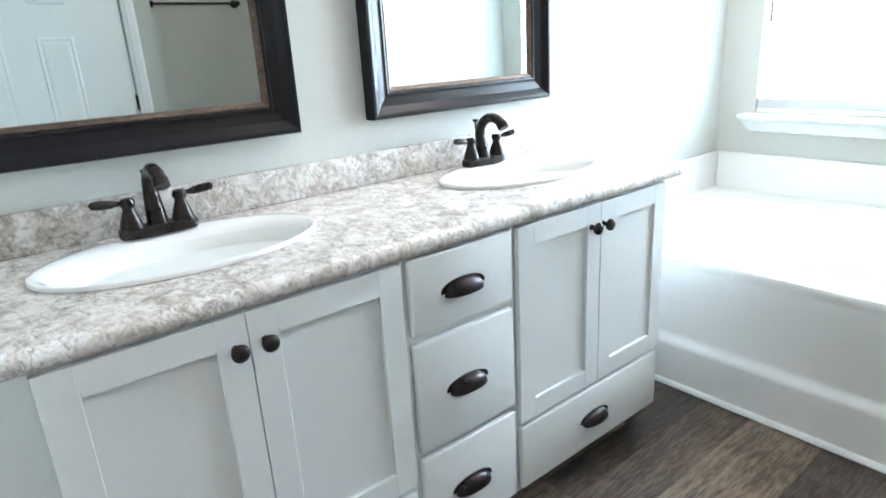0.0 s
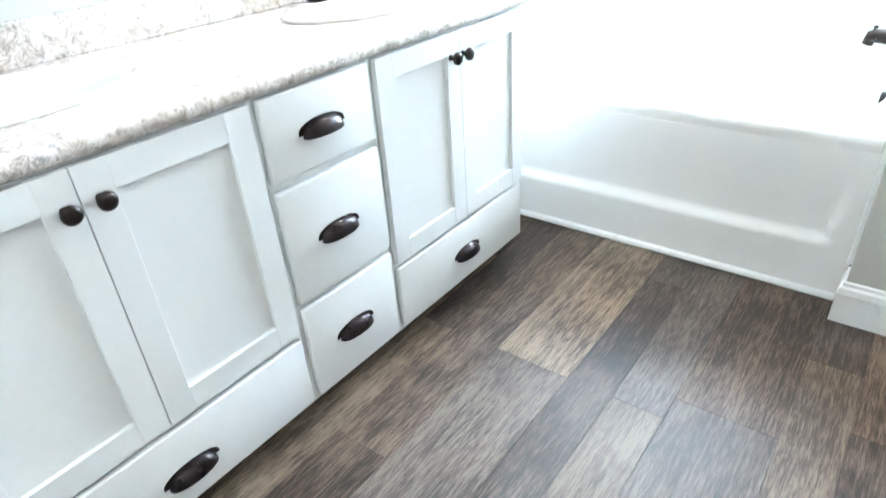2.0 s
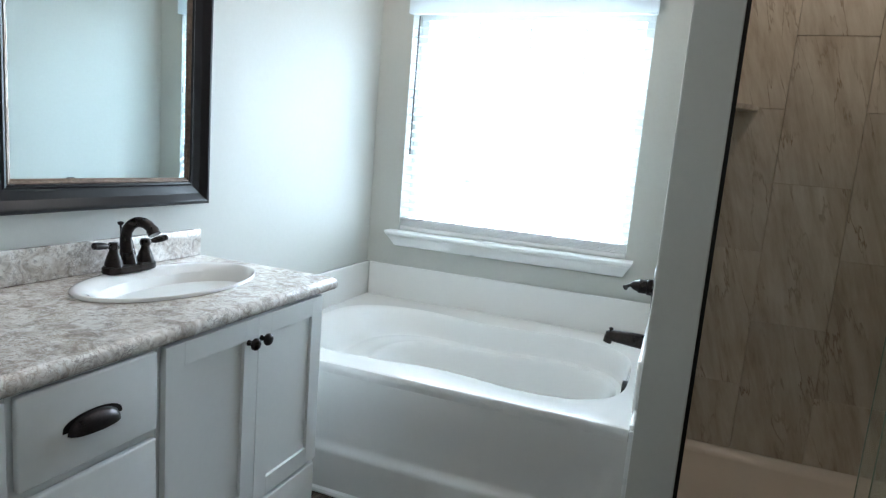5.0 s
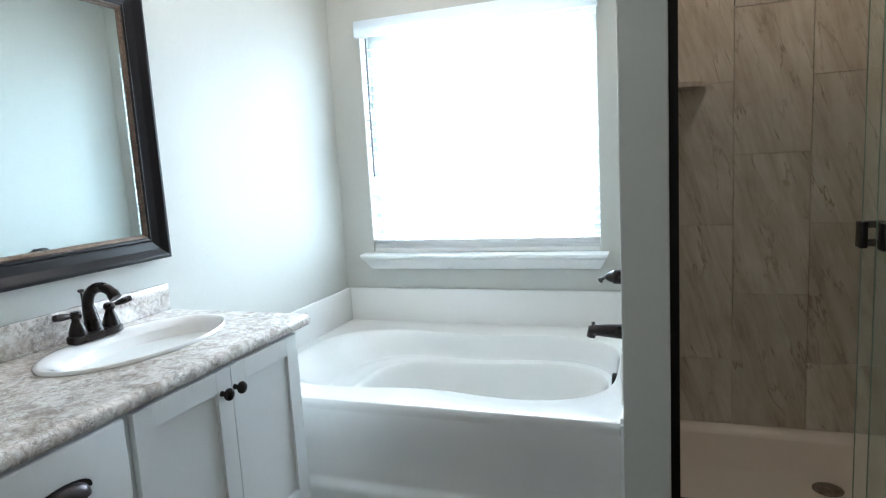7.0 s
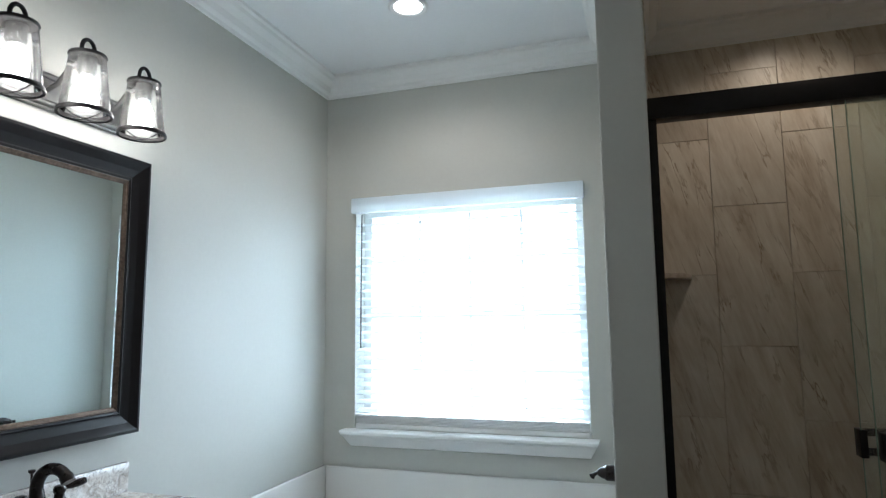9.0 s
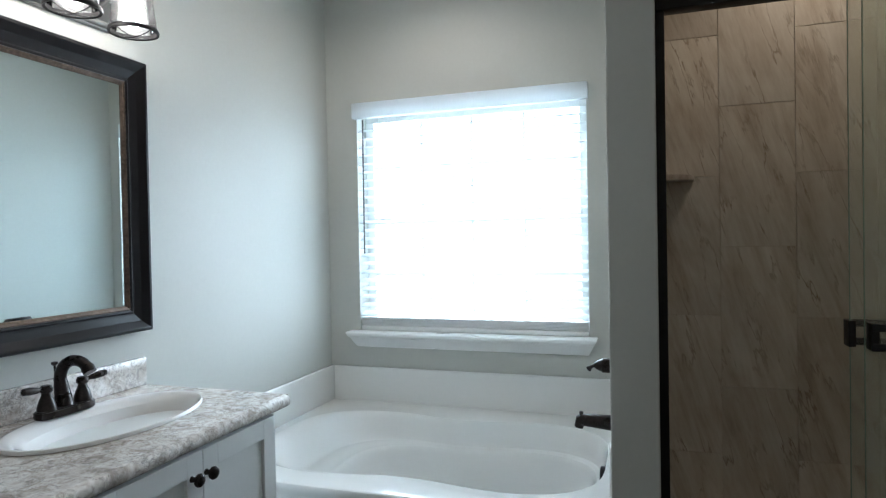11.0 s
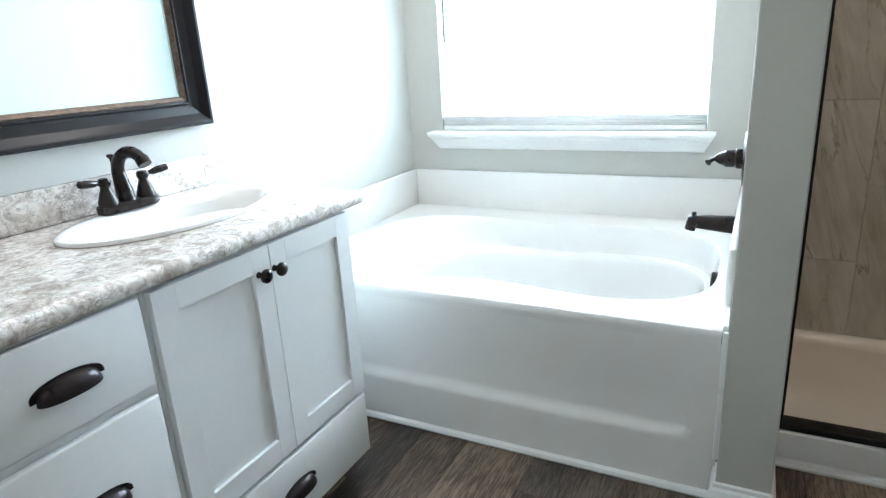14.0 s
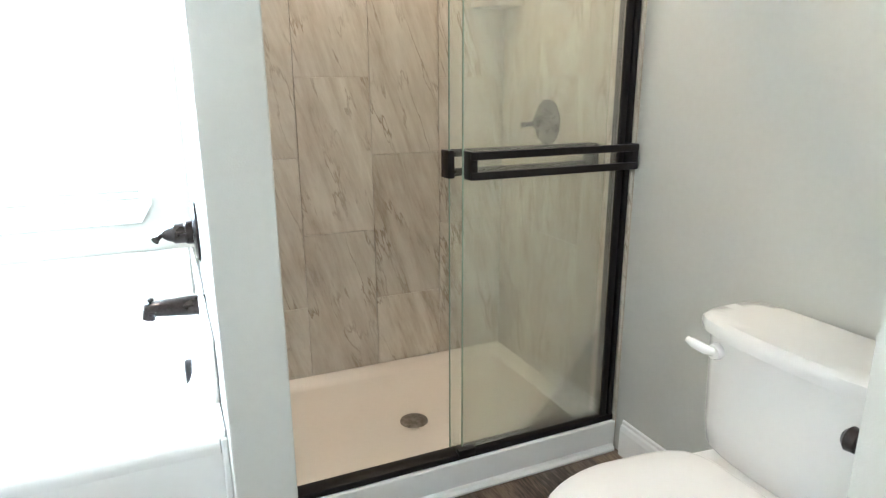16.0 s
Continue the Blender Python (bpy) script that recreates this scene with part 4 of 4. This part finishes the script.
structure("curb_trim", prism([(0.436, 0.001), (0.420, 0.001), (0.418, 0.010), (0.424, 0.020), (0.436, 0.024)], "x", PART1 + 0.016, EAST - 0.016), TRIM, "white quarter-round trim along the shower curb", "trim")

sd = thing("shower_door", (2.23, SY, 0.112), "black-framed sliding glass shower door, slid open", "shower door")
part("header", box(SX0 - 0.001, SX1 + 0.001, SY - 0.030, SY + 0.030, 2.056, 2.128, 0.003), BLACK, sd, "black header rail")
part("bottom_track", box(SX0, SX1, SY - 0.026, SY + 0.026, 0.1125, 0.134, 0.003), BLACK, sd)
part("jamb", box(SX0, SX0 + 0.031, SY - 0.022, SY + 0.022, 0.134, 2.056, 0.002), BLACK, sd)
part("jamb", box(SX1 - 0.030, SX1 - 0.0125, SY - 0.024, SY + 0.022, 0.134, 2.056, 0.002), BLACK, sd)
part("jamb", box(SX1 - 0.058, SX1 - 0.036, SY - 0.020, SY + 0.020, 0.134, 2.056, 0.002), BLACK, sd)
part("floor_guide", box(2.195, 2.255, SY - 0.034, SY - 0.005, 0.128, 0.150, 0.003), BLACK, sd)
for x0, x1, y, out in ((2.216, 2.748, SY - 0.012, -1), (2.186, 2.726, SY + 0.014, 1)):
    pn = part("glass_panel", box(x0, x1, y - 0.003, y + 0.003, 0.142, 2.058), SHOWER_GLASS, sd, "clear glass sliding panel", smooth=False)
    pn.visible_shadow = False
    part("glass_edge", box(x0 - 0.0022, x0 - 0.0002, y - 0.003, y + 0.003, 0.142, 2.058), GLASS_EDGE, pn, "pale green polished glass edge", smooth=False)
    yb = y + out * 0.040
    bx0, bx1 = (x0 + 0.004, 2.800) if out < 0 else (x0 - 0.006, 2.70)
    bar = part("towel_bar", box(bx0, bx1, yb - 0.006, yb + 0.006, 1.060, 1.082, 0.002), BLACK, pn, "black double-rail towel bar")
    for name, b in (("rail", (bx0, bx1, yb - 0.006, yb + 0.006, 1.004, 1.026)), ("end_block", (bx0, bx0 + 0.020, min(y, yb) - 0.004, max(y, yb) + 0.007, 1.0035, 1.0825)), ("end_block", (bx1 - 0.022, bx1, min(y, yb) - 0.004, max(y, yb) + 0.007, 1.0035, 1.0825))):
        ob = part(name, box(*b, 0.002), BLACK, sd)

hv = thing("shower_valve", (EAST - 0.02, 0.925, 1.12), "dark bronze shower valve on the tiled wall", "valve")
part("escutcheon", lathe([(0.085, 0), (0.085, -0.005), (0.076, -0.012), (0, -0.014)], (EAST - 0.0142, 0.925, 1.122), "x", 36), BRONZE, hv)
part("valve_body", lathe([(0.030, -0.012), (0.027, -0.045), (0.020, -0.055), (0, -0.056)], (EAST - 0.0142, 0.925, 1.122), "x", 24), BRONZE, hv)
part("lever", tube([(EAST - 0.065, 0.925, 1.120), (EAST - 0.10, 0.93, 1.116), (EAST - 0.125, 0.935, 1.114)], [0.010, 0.009, 0.011], 12), BRONZE, hv)


def corner_shelf(x, s, z):
    y = NORTH - 0.0145
    out = [(x, y)] + [(x + s * 0.155 * math.cos(math.pi / 2 * i / 10) ** 0.9, y - 0.155 * math.sin(math.pi / 2 * i / 10) ** 0.9) for i in range(11)]
    sh = tagged(new("corner_shelf", mesh_of("corner_shelf", prism(out, "z", z, z + 0.022, 0.003), TILE_EDGE, (x, y, z))), "small veined stone corner shelf in the shower", "shelf", "shower shelves")
    sh.location = (x, y, z)


corner_shelf(PART1 + 0.0145, 1, 1.580)
corner_shelf(EAST - 0.0145, -1, 1.560)

# ---------------------------------------------------------------- toilet
TY = -0.303
to = thing("toilet", (2.45, TY, 0), "white porcelain two-piece toilet with closed lid", "toilet")


def lofted(rings):
    bm = bmesh.new()
    vs = [[bm.verts.new(p) for p in r] for r in rings]
    for a, b in zip(vs, vs[1:]):
        for i in range(len(a)):
            j = (i + 1) % len(a)
            bm.faces.new((a[i], a[j], b[j], b[i]))
    bm.faces.new(vs[0])
    bm.faces.new(vs[-1])
    return bm


def rounded(cx, cy, hx, hy, z, p=5.0, n=44, bow=0.0):
    out = []
    for i in range(n):
        t = 2 * math.pi * i / n
        c, s = math.cos(t), math.sin(t)
        k = (abs(c) ** p + abs(s) ** p) ** (-1 / p)
        y = hy * s * k
        x = hx * c * k
        out.append((cx + x - (bow * (1 - (y / hy) ** 2) if x < 0 else 0), cy + y, z))
    return out


part("tank", lofted([rounded(2.695, TY, hx, hy, z, 6, bow=0.018) for hx, hy, z in ((0.078, 0.185, 0.385), (0.088, 0.203, 0.40), (0.092, 0.212, 0.46), (0.096, 0.222, 0.67), (0.097, 0.223, 0.690))]), PORCELAIN, to)
part("tank_lid", lofted([rounded(2.690, TY, hx, hy, z, 6, bow=0.020) for hx, hy, z in ((0.098, 0.226, 0.6902), (0.106, 0.235, 0.694), (0.109, 0.238, 0.709), (0.107, 0.236, 0.724), (0.098, 0.226, 0.733), (0.066, 0.19, 0.7355))]), PORCELAIN, to)


def egg(x0, x1, w, z, n=48):
    """Outline of the bowl: blunt at the tank, round at the front."""
    out = []
    for i in range(n):
        t = 2 * math.pi * i / n
        c, s = math.cos(t), math.sin(t)
        if c < 0:
            out.append(((x0 + 0.26) + 0.26 * c, TY + w * s, z))
        else:
            k = (abs(c) ** 5 + abs(s) ** 5) ** -0.2
            out.append(((x0 + 0.26) + (x1 - x0 - 0.26) * c * k, TY + w * s * k * (1 - 0.10 * c * k), z))
    return out


part("bowl", lofted([egg(2.24, 2.72, 0.105, 0.0015), egg(2.24, 2.72, 0.105, 0.04), egg(2.26, 2.70, 0.095, 0.12), egg(2.20, 2.70, 0.115, 0.22), egg(2.09, 2.70, 0.165, 0.32), egg(2.06, 2.70, 0.180, 0.375), egg(2.06, 2.72, 0.182, 0.388)]), PORCELAIN, to)
part("seat", lofted([egg(2.045, 2.53, 0.183, 0.3885), egg(2.038, 2.535, 0.190, 0.394), egg(2.038, 2.535, 0.190, 0.404)]), PORCELAIN, to)
part("lid", lofted([egg(2.040, 2.532, 0.188, 0.405), egg(2.034, 2.537, 0.193, 0.409), egg(2.036, 2.535, 0.191, 0.418), egg(2.055, 2.52, 0.175, 0.424), egg(2.16, 2.44, 0.10, 0.427)]), PORCELAIN, to)
lv = part("flush_lever", lathe([(0, -0.012), (0.017, -0.012), (0.020, -0.006), (0.020, 0.004), (0, 0.004)], (2.586, -0.142, 0.655), "x", 20), PORCELAIN, to, "white flush lever")
part("lever_arm", tube([(2.577, -0.144, 0.655), (2.563, -0.130, 0.659), (2.551, -0.105, 0.667), (2.548, -0.088, 0.672)], [0.010, 0.012, 0.012, 0.008], 14), PORCELAIN, lv)

tb = thing("towel_rail", (EAST, -0.22, 1.61), "dark bronze towel bar on the wall above the toilet", "towel bar")
part("bar", tube([(EAST - 0.062, -0.52, 1.612), (EAST - 0.062, 0.06, 1.612)], 0.008, 14), BRONZE, tb)
for y in (-0.50, 0.045):
    p = part("post", lathe([(0.026, -0.001), (0.026, -0.008), (0.012, -0.014), (0.010, -0.045), (0.017, -0.052), (0.018, -0.068), (0.012, -0.078), (0, -0.080)], (EAST, y, 1.612), "x", 22), BRONZE, tb)

ph = thing("paper_holder", (2.52, RETURN, 0.62), "dark bronze toilet paper holder on the alcove wall", "paper holder")
part("post", lathe([(0.026, 0.001), (0.026, 0.008), (0.012, 0.014), (0.011, 0.050), (0.020, 0.056), (0.022, 0.072), (0.014, 0.080), (0, 0.081)], (2.43, RETURN, 0.70), "y", 22), BRONZE, ph)
part("arm", tube([(2.43, RETURN + 0.064, 0.70), (2.56, RETURN + 0.064, 0.70)], 0.008, 12), BRONZE, ph)

# ---------------------------------------------------------------- door seen in the mirror
dr = tagged(new("door_1", mesh_of("door_1", box(DOORWALL + 0.012, DOORWALL + 0.047, DY0 + 0.003, DY1 - 0.003, 0.008, DZ - 0.003), TRIM)), "white painted panel door, closed", "door", kind="structure")
for y0, y1 in ((-1.522, -1.352), (-1.206, -1.036)):
    for z0, z1 in ((0.24, 0.70), (0.78, 1.415), (1.575, 1.90)):
        bm = bmesh.new()
        ring = []
        for d, h in ((0.0, 0.0), (0.004, 0.004), (0.010, 0.004), (0.018, -0.004 + 0.005), (0.032, 0.003)):
            ring.append([bm.verts.new((DOORWALL + 0.0115 - h, a, b)) for a, b in ((y0 + d, z0 + d), (y1 - d, z0 + d), (y1 - d, z1 - d), (y0 + d, z1 - d))])
        for a, b in zip(ring, ring[1:]):
            for i in range(4):
                bm.faces.new((a[i], a[(i + 1) % 4], b[(i + 1) % 4], b[i]))
        bm.faces.new(ring[-1])
        part("panel", bm, TRIM, dr, smooth=False)
for z in (0.25, 1.055, 1.83):
    part("hinge", tube([(DOORWALL + 0.004, DY1 - 0.003, z - 0.045), (DOORWALL + 0.004, DY1 - 0.003, z + 0.045)], 0.007, 10), BLACK, dr, "black door hinge")
cas = [(0.0, 0.0), (0.012, 0.0), (0.014, 0.012), (0.018, 0.020), (0.018, 0.050), (0.011, 0.066), (0.0, 0.068)]
for y, s in ((DY1, 1), (DY0, -1)):
    structure("casing", prism([(DOORWALL - 0.0005 - h, y + s * (d + 0.004)) for h, d in cas], "z", 0.001, DZ + 0.07), TRIM, "white moulded door casing", "trim")
structure("casing_top", prism([(DOORWALL - 0.0005 - h, DZ + 0.004 + d) for h, d in cas], "y", DY0 - 0.003, DY1 + 0.003), TRIM, "white moulded door casing", "trim")

# ---------------------------------------------------------------- floor planks
floor = bpy.data.objects["floor"]
rng = random.Random(5)
EDGES = [-0.02, 0.14, 0.27, 0.385, 0.495, 0.604, 0.765, 0.990, 1.116, 1.250, 1.492, 1.62, 1.745, 1.96, 2.10, 2.24, 2.46, 2.58, 2.70, 2.86]
PINNED = {4: [-0.54], 5: [-1.02, 0.19], 6: [-0.542], 7: [0.02, -1.4], 8: [-0.542], 9: [-0.46], 10: [-0.125], 3: [-0.12]}
TONES = {(4, 0): 0, (4, 1): 3, (5, 0): 1, (5, 1): 1, (6, 0): 2, (6, 1): 0, (7, 0): 2, (7, 1): 3, (8, 0): 4, (8, 1): 2, (9, 0): 2, (9, 1): 1, (10, 0): 4, (10, 1): 3, (7, 2): 2, (5, 2): 3}
for c, (x0, x1) in enumerate(zip(EDGES, EDGES[1:])):
    cuts = [-3.09] + sorted(PINNED.get(c, [rng.uniform(-1.1, 0.1)])) + [1.29]
    if cuts[1] - cuts[0] > 1.6:
        cuts.insert(1, cuts[1] - 1.22)
        shift = -1
    else:
        shift = 0
    for r, (y0, y1) in enumerate(zip(cuts, cuts[1:])):
        g = 0.0004
        cx, cy = (x0 + x1) / 2, (y0 + y1) / 2
        bm = box(x0 + g, x1 - g, y0 + g, y1 - g, -0.004, 0.0, 0.0005, seg=1)
        me = mesh_of("plank", bm, PLANKS[TONES.get((c, r + shift), rng.choice((0, 1, 1, 2, 2, 3)))], (cx, cy, 0))
        p = new("plank", me)
        p.parent = floor
        p.location = (cx, cy, 0)

# ---------------------------------------------------------------- shower wall tiles
TOP, LOW = 2.631, 0.082


def tiled(name, axis, at, sign, cols, lows):
    """Tiles on a wall plane; cols are column edges, lows a joint height for each column."""
    t = 0.009
    span = (min(cols), max(cols))
    if axis == "y":
        back = box(span[0], span[1], min(at, at + sign * 0.004), max(at, at + sign * 0.004), LOW, TOP)
    else:
        back = box(min(at, at + sign * 0.004), max(at, at + sign * 0.004), span[0], span[1], LOW, TOP)
    wall = structure(name, back, GROUT, "grouted shower wall with large veined beige tiles", "tile wall")
    for k, (a, b) in enumerate(zip(cols, cols[1:])):
        zs = [LOW] + [lows[k % 2] + 0.606 * i for i in range(6) if LOW + 0.03 < lows[k % 2] + 0.606 * i < TOP - 0.03] + [TOP]
        for z0, z1 in zip(zs, zs[1:]):
            q = 0.0008
            u0, u1 = at + sign * 0.0041, at + sign * 0.013
            lo, hi = min(u0, u1), max(u0, u1)
            if axis == "y":
                bm, o = box(a + q, b - q, lo, hi, z0 + q, z1 - q, 0.001, seg=1), ((a + b) / 2, at, (z0 + z1) / 2)
            else:
                bm, o = box(lo, hi, a + q, b - q, z0 + q, z1 - q, 0.001, seg=1), (at, (a + b) / 2, (z0 + z1) / 2)
            p = new("tile", mesh_of("tile", bm, TILE, o))
            p.parent = wall
            p.location = o


tiled("tile_wall_north", "y", NORTH, -1, [PART1 + 0.0135, 1.914, 2.207, 2.500, EAST - 0.0135], [0.387, 0.686])
tiled("tile_wall_west", "x", PART1, 1, [0.498, 0.70, 0.995, NORTH - 0.0135], [0.387, 0.686])
tiled("tile_wall_east", "x", EAST, -1, [0.4385, 0.70, 0.995, NORTH - 0.0135], [0.387, 0.686])
